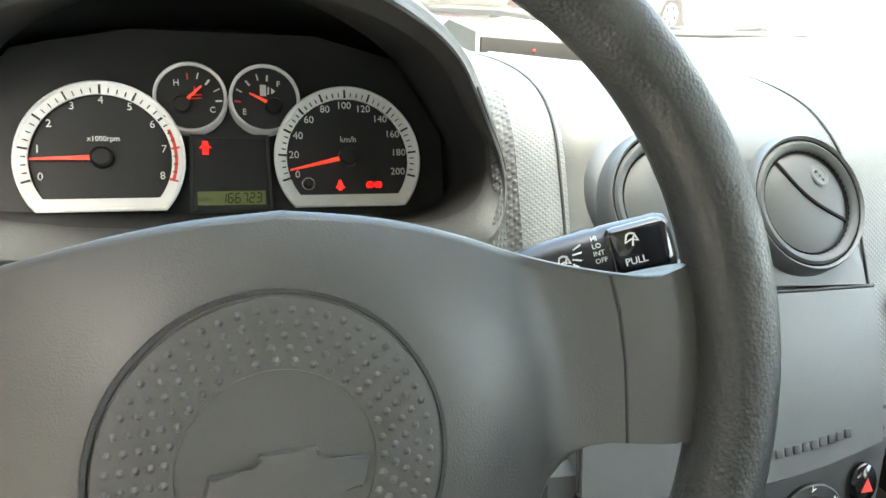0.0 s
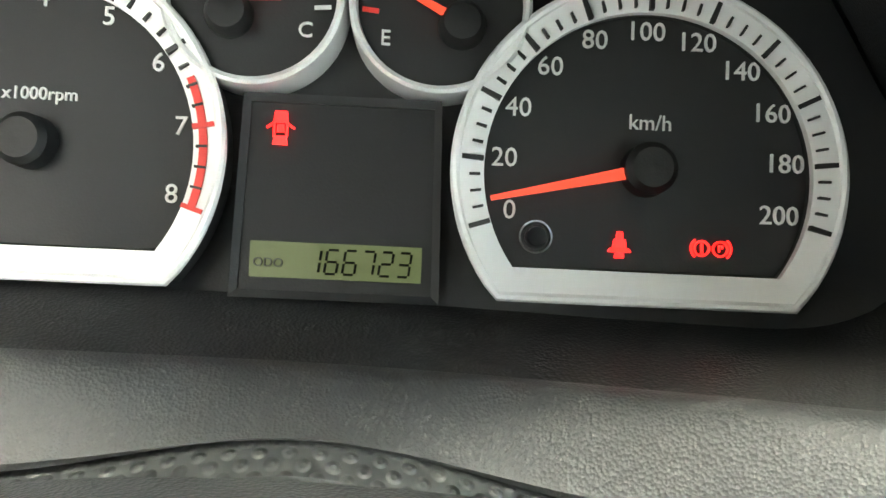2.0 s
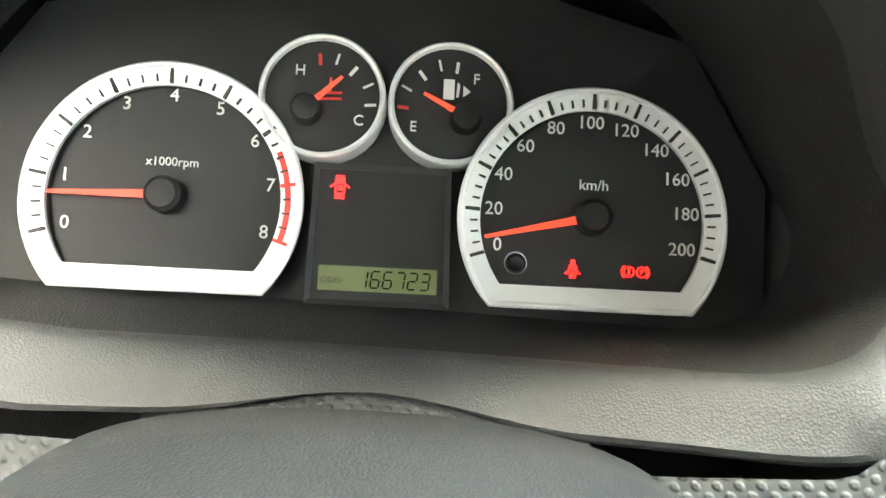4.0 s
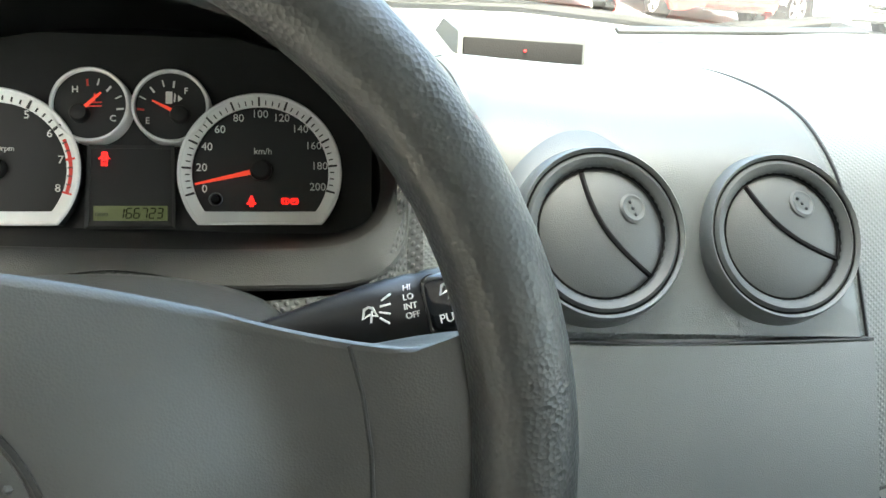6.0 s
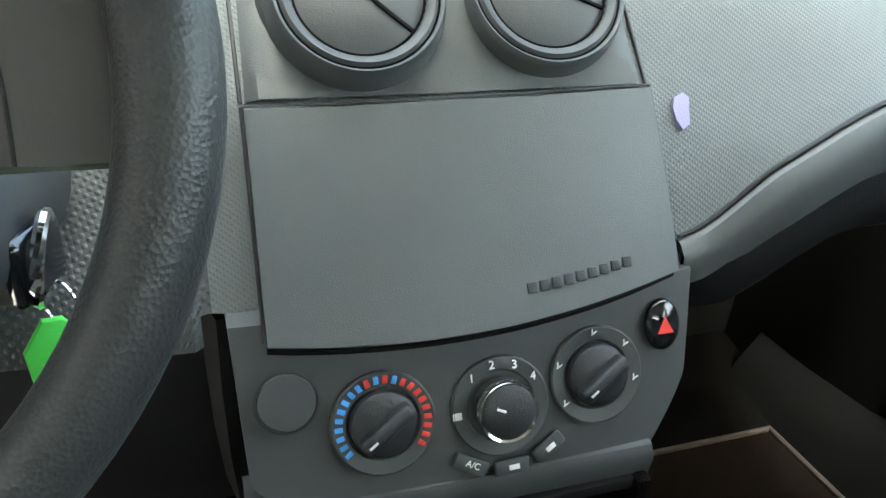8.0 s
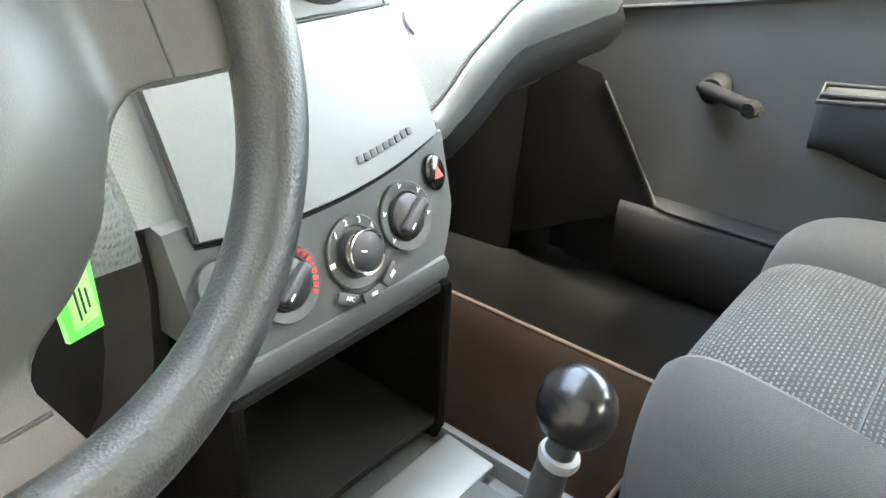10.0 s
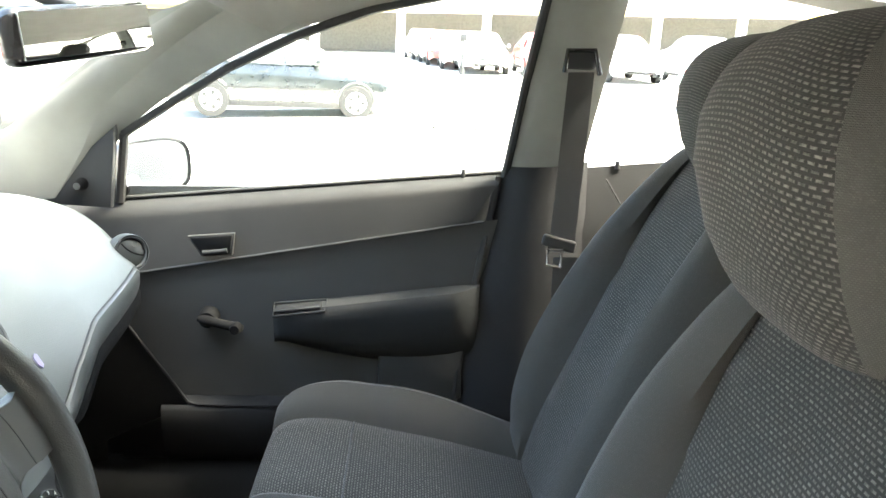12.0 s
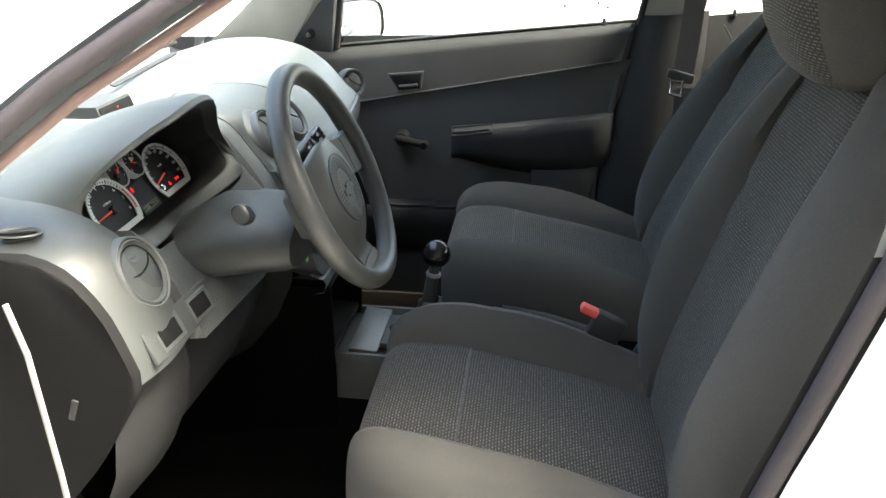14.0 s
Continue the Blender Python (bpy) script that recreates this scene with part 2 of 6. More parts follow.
def grid(rows, closed_u=False, closed_v=False, cap=False):
    """A bmesh of quads over rows of points, with a UV map in metres."""
    bm = bmesh.new()
    uvl = bm.loops.layers.uv.new("UVMap")
    vs = [[bm.verts.new(p) for p in row] for row in rows]
    nr, nc = len(vs), len(vs[0])
    P = np.array([[tuple(p) for p in row] for row in rows], float)
    Pu = np.concatenate([P, P[:, :1]], 1)
    Pv = np.concatenate([P, P[:1]], 0)
    U = np.concatenate([np.zeros((nr, 1)), np.cumsum(np.linalg.norm(np.diff(Pu, axis=1), axis=2), 1)], 1)
    U -= U[:, nc // 2:nc // 2 + 1]
    V = np.concatenate([np.zeros((1, nc)), np.cumsum(np.linalg.norm(np.diff(Pv, axis=0), axis=2), 0)], 0)
    U = np.concatenate([U, U[:1]], 0)
    V = np.concatenate([V, V[:, :1]], 1)
    for i in range(nr if closed_v else nr - 1):
        for j in range(nc if closed_u else nc - 1):
            a, b = (i + 1) % nr, (j + 1) % nc
            try:
                f = bm.faces.new((vs[i][j], vs[i][b], vs[a][b], vs[a][j]))
            except ValueError:
                continue
            for lp, (ii, jj) in zip(f.loops, ((i, j), (i, j + 1), (i + 1, j + 1), (i + 1, j))):
                lp[uvl].uv = (U[ii, jj], V[ii, jj])
    if cap:
        for row in (vs[0], vs[-1]):
            try:
                bm.faces.new(row)
            except ValueError:
                pass
    return bm


def spline(pts, n):
    """n points evenly spaced on a Catmull-Rom curve through pts."""
    P = np.array(pts, float)
    Q = np.vstack([2 * P[0] - P[1], P, 2 * P[-1] - P[-2]])
    out = []
    for i in range(1, len(Q) - 2):
        for k in range(12):
            s = k / 12
            out.append(0.5 * (2 * Q[i] + (Q[i + 1] - Q[i - 1]) * s + (2 * Q[i - 1] - 5 * Q[i] + 4 * Q[i + 1] - Q[i + 2]) * s * s
                              + (3 * Q[i] - Q[i - 1] - 3 * Q[i + 1] + Q[i + 2]) * s ** 3))
    out.append(P[-1])
    out = np.array(out)
    d = np.concatenate([[0], np.cumsum(np.linalg.norm(np.diff(out, axis=0), axis=1))])
    w = np.linspace(0, d[-1], n)
    return np.stack([np.interp(w, d, out[:, k]) for k in range(out.shape[1])], 1)


def rbox(size, r=0.004, m=None, seg=2, bm=None):
    """A box with rounded edges, size (x, y, z), centred, at the pose m."""
    bm = bm or bmesh.new()
    mm = (m or Matrix()) @ Matrix.Diagonal((*size, 1))
    made = bmesh.ops.create_cube(bm, size=1.0, matrix=mm)
    edges = list({e for v in made["verts"] for e in v.link_edges})
    if r:
        bmesh.ops.bevel(bm, geom=edges, offset=min(r, 0.49 * min(size)), segments=seg, profile=0.5, affect="EDGES")
    return bm


def revolve(profile, m=None, n=48, bm=None, a0=0.0, a1=360.0):
    """Turns (radius, height) pairs about the local z axis."""
    bm = bm or bmesh.new()
    m = m or Matrix()
    full = abs(a1 - a0 - 360) < 1e-6
    cols = []
    for i in range(n if full else n + 1):
        a = radians(a0 + (a1 - a0) * i / n)
        cols.append([bm.verts.new(m @ Vector((max(r, 1e-5) * math.cos(a), max(r, 1e-5) * math.sin(a), h))) for r, h in profile])
    for i in range(n):
        p, q = cols[i], cols[(i + 1) % len(cols)]
        for k in range(len(profile) - 1):
            bm.faces.new((p[k], q[k], q[k + 1], p[k + 1]))
    return bm


def tube(path, r, n=10, closed=False, bm=None, flat=1.0, up=(0, 0, 1), cap=True):
    """Sweeps a round or flattened section along points; r may be one radius or one for each point."""
    bm = bm or bmesh.new()
    P = [Vector(p) for p in path]
    R = r if hasattr(r, "__len__") else [r] * len(P)
    rings = []
    for i, p in enumerate(P):
        a = P[(i + 1) % len(P)] if (closed or i + 1 < len(P)) else p
        b = P[i - 1] if (closed or i > 0) else p
        t = (a - b).normalized()
        s = t.cross(Vector(up))
        s = s.normalized() if s.length > 1e-4 else t.orthogonal().normalized()
        w = s.cross(t).normalized()
        rings.append([bm.verts.new(p + (s * math.cos(2 * math.pi * k / n) + w * flat * math.sin(2 * math.pi * k / n)) * R[i]) for k in range(n)])
    for i in range(len(P) if closed else len(P) - 1):
        a, b = rings[i], rings[(i + 1) % len(P)]
        for k in range(n):
            bm.faces.new((a[k], a[(k + 1) % n], b[(k + 1) % n], b[k]))
    if cap and not closed:
        bm.faces.new(rings[0])
        bm.faces.new(rings[-1])
    return bm


def prism(outline, m, depth, bm=None, bevel=0.0):
    """A flat outline of (x, y) pairs with thickness, in the local xy plane of m, from 0 to depth along z."""
    bm = bm or bmesh.new()
    lo = [bm.verts.new(m @ Vector((x, y, 0))) for x, y in outline]
    hi = [bm.verts.new(m @ Vector((x, y, depth))) for x, y in outline]
    bm.faces.new(lo[::-1])
    top = bm.faces.new(hi)
    n = len(lo)
    for i in range(n):
        bm.faces.new((lo[i], lo[(i + 1) % n], hi[(i + 1) % n], hi[i]))
    if bevel:
        bmesh.ops.bevel(bm, geom=list(top.edges), offset=bevel, segments=2, profile=0.5, affect="EDGES")
    return bm


def band(outer, inner, m, depth, bm=None):
    """A flat closed band between two outlines with the same number of points, with thickness."""
    bm = bm or bmesh.new()
    n = len(outer)
    oh = [bm.verts.new(m @ Vector((x, y, depth))) for x, y in outer]
    ih = [bm.verts.new(m @ Vector((x, y, depth * 0.6))) for x, y in inner]
    ol = [bm.verts.new(m @ Vector((x, y, 0))) for x, y in outer]
    il = [bm.verts.new(m @ Vector((x, y, 0))) for x, y in inner]
    for i in range(n):
        k = (i + 1) % n
        bm.faces.new((oh[i], oh[k], ih[k], ih[i]))
        bm.faces.new((ol[i], ol[k], oh[k], oh[i]))
        bm.faces.new((ih[i], ih[k], il[k], il[i]))
    return bm


def lettering(name, text, size, m, material, parent, depth=0.0004, label=""):
    """Words in the built-in font as a mesh, centred in the local xy plane of m."""
    cu = bpy.data.curves.new(name, "FONT")
    cu.body, cu.size, cu.align_x, cu.align_y, cu.extrude, cu.resolution_u = text, size, "CENTER", "CENTER", depth, 3
    tmp = bpy.data.objects.new(name + "_curve", cu)
    scene.collection.objects.link(tmp)
    me = bpy.data.meshes.new_from_object(tmp.evaluated_get(bpy.context.evaluated_depsgraph_get()))
    bpy.data.objects.remove(tmp)
    me.name = name
    me.transform(m)
    me.materials.clear()
    me.materials.append(material)
    ob = new(name, me)
    ob.parent = parent
    if label:
        ob["label"] = label
    return ob


def frame_at(o, x, y):
    """A pose at o whose local x and y axes run along x and y (made square)."""
    x = Vector(x).normalized()
    z = x.cross(Vector(y)).normalized()
    y = z.cross(x)
    return Matrix(((x.x, y.x, z.x, o[0]), (x.y, y.y, z.y, o[1]), (x.z, y.z, z.z, o[2]), (0, 0, 0, 1)))


def lerp_profiles(keys, x):
    """Blends the profiles given at some x, all with the same number of points."""
    xs = sorted(keys)
    if x <= xs[0]:
        return np.array(keys[xs[0]], float)
    if x >= xs[-1]:
        return np.array(keys[xs[-1]], float)
    i = max(k for k in range(len(xs) - 1) if xs[k] <= x)
    P = {k: np.array(keys[xs[k]], float) for k in range(max(0, i - 1), min(len(xs), i + 3))}
    rise = {k: (P[k + 1] - P[k]) / (xs[k + 1] - xs[k]) for k in P if k + 1 in P}

    def slope(k):
        if k not in rise or k - 1 not in rise:
            return np.zeros_like(P[i])
        a, b = rise[k - 1], rise[k]
        return np.where(a * b > 0, 2 * a * b / np.where(a * b > 0, a + b, 1), 0)

    h = xs[i + 1] - xs[i]
    s = (x - xs[i]) / h
    return (2 * s ** 3 - 3 * s * s + 1) * P[i] + (s ** 3 - 2 * s * s + s) * h * slope(i) + (3 * s * s - 2 * s ** 3) * P[i + 1] + (s ** 3 - s * s) * h * slope(i + 1)



# ---- dashboard ----
dash = thing("dashboard", "dark grey moulded plastic dashboard with round vents", "dashboard")
PROFILES = {
    -0.655: [(.66, .99), (.58, 1.0), (.5, 1.01), (.42, 1.02), (.34, 1.02), (.29, 1.015), (.25, 1.0), (.225, .98), (.205, .95), (.19, .92), (.18, .89), (.175, .86)],
    -0.565: [(.66, 1.0), (.58, 1.01), (.5, 1.022), (.42, 1.032), (.34, 1.035), (.28, 1.03), (.24, 1.016), (.21, .99), (.19, .955), (.175, .92), (.165, .885), (.16, .86)],
    -0.502: [(.66, 1.0), (.59, 1.015), (.53, 1.028), (.47, 1.035), (.4, 1.035), (.33, 1.03), (.28, 1.015), (.245, .995), (.225, .975), (.208, .955), (.19, .92), (.165, .86)],
    -0.475: [(.66, 1.0), (.6, 1.015), (.56, 1.025), (.52, 1.03), (.49, 1.03), (.47, 1.02), (.45, .99), (.40, .92), (.32, .895), (.265, .885), (.225, .872), (.185, .85)],
    -0.157: [(.66, 1.0), (.6, 1.015), (.56, 1.025), (.52, 1.03), (.49, 1.03), (.47, 1.02), (.45, .99), (.40, .92), (.32, .895), (.265, .885), (.225, .872), (.185, .85)],
    -0.1535: [(.66, 1.01), (.58, 1.018), (.52, 1.022), (.44, 1.035), (.35, 1.046), (.305, 1.045), (.27, 1.026), (.244, .995), (.214, .95), (.18, .905), (.15, .872), (.139, .855)],
    -0.143: [(.66, 1.01), (.58, 1.015), (.52, 1.02), (.44, 1.034), (.35, 1.047), (.30, 1.046), (.262, 1.028), (.234, .995), (.202, .95), (.177, .905), (.155, .872), (.146, .855)],
    -0.1265: [(.66, 1.01), (.58, 1.015), (.52, 1.02), (.44, 1.034), (.35, 1.047), (.29, 1.047), (.252, 1.03), (.223, .995), (.190, .95), (.168, .905), (.151, .872), (.143, .855)],
    0.0: [(.66, 1.01), (.58, 1.01), (.52, 1.01), (.44, 1.03), (.35, 1.046), (.28, 1.048), (.24, 1.036), (.212, 1.005), (.186, .951), (.166, .90), (.15, .86), (.144, .85)],
    0.13: [(.66, 1.02), (.58, 1.024), (.52, 1.03), (.44, 1.046), (.35, 1.056), (.28, 1.052), (.24, 1.035), (.212, 1.003), (.182, .951), (.163, .915), (.151, .885), (.145, .868)],
    0.197: [(0.66, 1.023), (0.58, 1.036), (0.52, 1.046), (0.44, 1.058), (0.355, 1.061), (0.285, 1.051), (0.24, 1.031), (0.211, 1.001), (0.186, 0.9636), (0.168, 0.9376), (0.155, 0.9216), (0.148, 0.9096)],
    0.288: [(0.66, 1.022), (0.58, 1.042), (0.52, 1.058), (0.44, 1.069), (0.36, 1.067), (0.29, 1.05), (0.24, 1.022), (0.21, 0.9946), (0.19, 0.9766), (0.178, 0.9616), (0.167, 0.9496), (0.16, 0.9396)],
    0.471: [(0.66, 1.02), (0.58, 1.045), (0.52, 1.063), (0.44, 1.07), (0.37, 1.065), (0.31, 1.052), (0.26, 1.02), (0.235, 0.9946), (0.215, 0.9746), (0.202, 0.9596), (0.19, 0.9476), (0.183, 0.9376)],
    0.581: [(0.66, 1.012), (0.58, 1.032), (0.52, 1.047), (0.44, 1.054), (0.38, 1.047), (0.33, 1.032), (0.285, 1.002), (0.26, 0.9774), (0.243, 0.9574), (0.23, 0.9444), (0.217, 0.9344), (0.21, 0.9264)],
    0.672: [(0.66, 0.9964), (0.58, 1.011), (0.52, 1.021), (0.44, 1.026), (0.39, 1.016), (0.35, 1.001), (0.315, 0.9764), (0.29, 0.9514), (0.275, 0.9314), (0.265, 0.9164), (0.258, 0.9064), (0.255, 0.9014)],
}


def dash_row(x, n=30):
    return [(x, y, z) for y, z in spline(lerp_profiles(PROFILES, x), n)]


XS = sorted(set([round(-0.65 + 0.0105 * i, 4) for i in range(127)] + [-0.157, -0.1535, -0.475, -0.502]))
XS += [-0.152, -0.148, -0.143, -0.1405, -0.1365, -0.1335, -0.1265, -0.1245, -0.122]
XS.sort()
part("top_pad", grid([dash_row(x) for x in XS if -0.645 <= x <= -0.1535]), DASH, dash)
part("pip_strip", grid([dash_row(x, 60) for x in sorted(set(XS)) if -0.1535 <= x <= -0.1405]), PAD, dash, "narrow grey strip with raised pips")
part("top_pad", grid([dash_row(x, 44) for x in sorted(set(XS)) if x >= -0.1405]), PIPDASH, dash)

# instrument pod: hood, inside, lip
CX = -0.307


def pod_outline(hw, zb, zt, n=120, rc=0.024):
    """Right half from the bottom middle up to the crown, then the left half, as (x, z) about the pod's axis."""
    half = spline([(0, zb), (hw * 0.55, zb), (hw - rc, zb + 0.002), (hw - 0.003, zb + rc * 0.6), (hw, zb + rc * 1.6), (hw * 0.93, zb + 0.42 * (zt - zb)),
                   (hw * 0.74, zb + 0.71 * (zt - zb)), (hw * 0.48, zb + 0.89 * (zt - zb)), (hw * 0.22, zb + 0.98 * (zt - zb)), (0, zt)], n // 2 + 1)
    return [(CX + x, z) for x, z in half] + [(CX - 1.12 * x, z) for x, z in half[-2:0:-1]]


def sag(x):
    """How far the sill has sunk and moved forward, full in the middle of the pod."""
    return max(0, 1 - ((x - CX) / (.148 if x > CX else .165)) ** 2)


def pod_ring(y, hw, zb, zt, lean=0.0, rake=1.0, stop=9.0, sill=0.0, dip=0.0):
    """One ring of the pod, raked back at the sides, more on the door side; it stops short of the dial plate."""
    ring = []
    for x, z in pod_outline(hw, zb, zt):
        t = min(1, max(0, (z - zb) / (zt - zb)))
        side = min(1, max(0, .5 - (x - CX) / .2))
        far = min(1, abs(x - CX) / .15)
        amount = (.093 * side + .038 * (1 - side)) * math.sin(math.pi * t ** (.66 + .24 * (1 - side))) * min(1, far * 1.7)
        d = dip * sag(x) * max(0, 1 - t / .1)
        ring.append((x, min(y + lean * (z - zb) + rake * amount + .043 * d, stop + .606 * (z - .95)), z - .027 * d + sill * max(0, 1 - t / .08) * max(0, math.cos(math.pi * max(-1, min(1, (x - CX) / .068)) / 2)) ** 2))
    return ring


ARCH = .0115
hood = part("instrument_hood", grid([pod_ring(.2125, .161, .9625, 1.119, sill=ARCH, dip=1), pod_ring(.217, .166, .957, 1.124, dip=1), pod_ring(.235, .169, .951, 1.126, dip=1), pod_ring(.29, .172, .945, 1.115, 0, .7, dip=.5),
                                     pod_ring(.36, .174, .94, 1.092, 0, .3), pod_ring(.43, .168, .94, 1.06, 0, 0), pod_ring(.50, .15, .94, 1.02, 0, 0)], closed_u=True), DASH, dash, "smooth grey hood over the instruments")
LIP = [pod_ring(.214, .162, .9615, 1.121, sill=ARCH, dip=1), pod_ring(.2105, .160, .9625, 1.1185, sill=ARCH, dip=1), pod_ring(.2105, .1585, .9645, 1.116, sill=ARCH * .8, dip=1), pod_ring(.219, .156, .9715, 1.110, sill=ARCH * .3, dip=1), pod_ring(.2265, .1545, .9762, 1.106, dip=1), pod_ring(.230, .1535, .9765, 1.104, dip=1), pod_ring(.233, .1525, .9755, 1.103, dip=1)]
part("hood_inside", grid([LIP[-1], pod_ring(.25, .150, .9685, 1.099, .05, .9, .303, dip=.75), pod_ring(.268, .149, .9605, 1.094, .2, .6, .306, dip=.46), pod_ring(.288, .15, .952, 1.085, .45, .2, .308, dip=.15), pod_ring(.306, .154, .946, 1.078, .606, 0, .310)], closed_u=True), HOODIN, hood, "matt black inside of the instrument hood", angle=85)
part("hood_lip", grid(LIP, closed_u=True), LIPM, hood)
part("lip_groove", tube([(x, y - .001, z - .001) for x, y, z in LIP[0][:38]], .0012, 6), DARK, hood)

# trim with raised pips below the pod
rows = []
for x in np.linspace(-0.483, -0.150, 60):
    k = (x + .483) / .333
    top = .9615 + .04 * (max(0, (abs(x - CX) if x > CX else (CX - x) / 1.12) - .13) / .03) ** 2 + ARCH * max(0, math.cos(math.pi * max(-1, min(1, (x - CX) / .068)) / 2)) ** 2 - .027 * sag(x)
    row = []
    for z in np.linspace(top, .842, 18):
        yl = np.interp(z, (.842, .86, .92, .958, .975, .995), (.155, .163, .188, .211, .224, .238))
        yr = np.interp(z, (.842, .86, .905, .95, .958, .975, .995), (.132, .137, .168, .203, .2095, .222, .238))
        row.append((x, yl * (1 - k) + yr * k + .043 * sag(x) * min(1, max(0, (z - .875) / .06)), z))
    rows.append(row)
rows.insert(0, [(x - .006, y + .02, z) for x, y, z in rows[0]])
rows.append([(x + .004, y + .004, z) for x, y, z in rows[-1]])
part("pip_trim", grid(rows), PAD, dash, "grey trim with raised pips")

# instrument cluster, in its own plane
CL = frame_at((CX, .3005, .9525), (1, -.014, .036), (0, .535, .845))
cluster = part("instrument_panel", prism([(-.165, -.018), (.146, -.018), (.147, .05), (.116, .105), (.06, .12), (-.06, .12), (-.13, .105), (-.168, .05)], CL @ pose(0, 0, -.0175), .008), DIAL, dash, "black instrument cluster with silver ringed dials")
RG, VC = .0487, .0318


def gauge_outline(r, chord, n=60):
    a = math.degrees(math.asin(chord / r))
    pts = [(r * math.cos(radians(-a + (180 + 2 * a) * i / n)), r * math.sin(radians(-a + (180 + 2 * a) * i / n))) for i in range(n + 1)]
    flat = [(pts[-1][0] + (pts[0][0] - pts[-1][0]) * i / 12, -chord) for i in range(1, 12)]
    return pts + flat


def disc(cx, cy, r, h, depth, bm=None, n=40):
    return prism([(cx + r * math.cos(2 * math.pi * i / n), cy + r * math.sin(2 * math.pi * i / n)) for i in range(n)], CL @ pose(0, 0, h), depth, bm)


def bar(cx, cy, ang, r0, r1, w0, w1, h, depth, bm=None):
    c, s = math.cos(radians(ang)), math.sin(radians(ang))
    q = [(r0, -w0), (r1, -w1), (r1, w1), (r0, w0)]
    return prism([(cx + a * c - b * s, cy + a * s + b * c) for a, b in q], CL @ pose(0, 0, h), depth, bm)


def big_gauge(name, cx, labels, a0, step, minor, needle, red_from, caption, label, nr, cs):
    g = part(name, prism(gauge_outline(.042, .024), CL @ pose(cx, VC, -.009), .0056), DIAL, cluster, label)
    m = CL @ pose(cx, VC, -.001)
    part("ring", band(gauge_outline(RG - .001, VC - .001), gauge_outline(.0415, .0245), m, .0035), SILVER, g, "brushed silver ring")
    edge = gauge_outline(RG, VC)
    wall = gauge_outline(.0417, .0243)
    part("dial_wall", grid([[m @ Vector((x, y, h)) for x, y in wall] for h in (.002, -.0078)], closed_u=True), DIAL, g)
    part("ring_side", grid([[m @ Vector((x, y, h)) for x, y in edge] for h in (.002, -.0095)], closed_u=True), DIAL, g)
    part("ring_edge", tube([m @ Vector((x, y, .003)) for x, y in edge], 0.0013, 8, closed=True), SILVER, g)
    for i, text in enumerate(labels):
        a = a0 - step * i
        part("tick", bar(cx, VC, a, .0418, .0472, .0006, .0006, .0012, .0016), REDP if red_from is not None and i >= red_from else TICK, g, smooth=False)
        if text:
            lettering("numeral", text, .0069, CL @ pose(cx + nr * math.cos(radians(a)), VC + .0015 + nr * math.sin(radians(a)), -.0032), WHITE, g)
    bm = bmesh.new()
    for i in range((len(labels) - 1) * minor + 1):
        if i % minor:
            bar(cx, VC, a0 - step * i / minor, .0425, .0452, .0003, .0003, .0012, .0016, bm)
    tagged(part("minor_tick", bm, TICK, g, smooth=False), kind="stuff")
    if red_from is not None:
        arc = [(cx + .0432 * math.cos(radians(a)), VC + .0432 * math.sin(radians(a))) for a in np.linspace(a0 - step * (red_from - .6), a0 - step * 8, 24)]
        arc += [(cx + .0452 * math.cos(radians(a)), VC + .0452 * math.sin(radians(a))) for a in np.linspace(a0 - step * 8, a0 - step * (red_from - .6), 24)]
        part("red_zone", prism(arc, CL @ pose(0, 0, .0012), .0012), REDP, g, "red band of the rev counter", smooth=False)
    lettering("caption", caption, cs, CL @ pose(cx + .001, VC + .014, -.0032), WHITE, g)
    part("needle", bar(cx, VC + .0015, needle, .006, .0405, .0015, .0006, .0006, .001), NEEDLE, g, "orange pointer", smooth=False)
    part("needle_hub", revolve([(.0001, .0085), (.005, .0082), (.0066, .0066), (.0068, .001)], CL @ pose(cx, VC + .0015, -.0036), 28), MATTB, g, "black domed pointer hub")
    return g


tach = big_gauge("rev_counter", -.0775, ["0", "1", "2", "3", "4", "5", "6", "7", "8"], 198, 27, 4, 181.5, 7, "x1000rpm", "black rev counter dial with silver ring", .0372, .0046)
speedo = big_gauge("speedometer", .0775, ["0", "20", "40", "60", "80", "100", "120", "140", "160", "180", "200"], 198.5, 21.45, 4, 193, None, "km/h", "black speedometer dial with silver ring", .0362, .0056)
# trip knob and warning lamps on the speedometer
part("trip_knob", revolve([(.0001, .004), (.0024, .004), (.003, .003), (.003, 0)], CL @ pose(.0775 - .0275, VC - .0165, -.0036), 20), BLACK, speedo)
part("trip_ring", revolve([(.0036, .0005), (.0038, .0015), (.0043, .0015), (.0045, .0005)], CL @ pose(.0775 - .0275, VC - .0165, -.0036), 24), CHROME, speedo)


def lamp(cx, cy, shapes, label, parent):
    bm = bmesh.new()
    for x, y, w, h in shapes:
        prism([(cx + x - w, cy + y - h), (cx + x + w, cy + y - h), (cx + x + w * .8, cy + y + h), (cx + x - w * .8, cy + y + h)], CL @ pose(0, 0, -.0034 if parent is not cluster else -.0024), .0006, bm)
    return part("warning_lamp", bm, LAMPRED, parent, label, smooth=False)


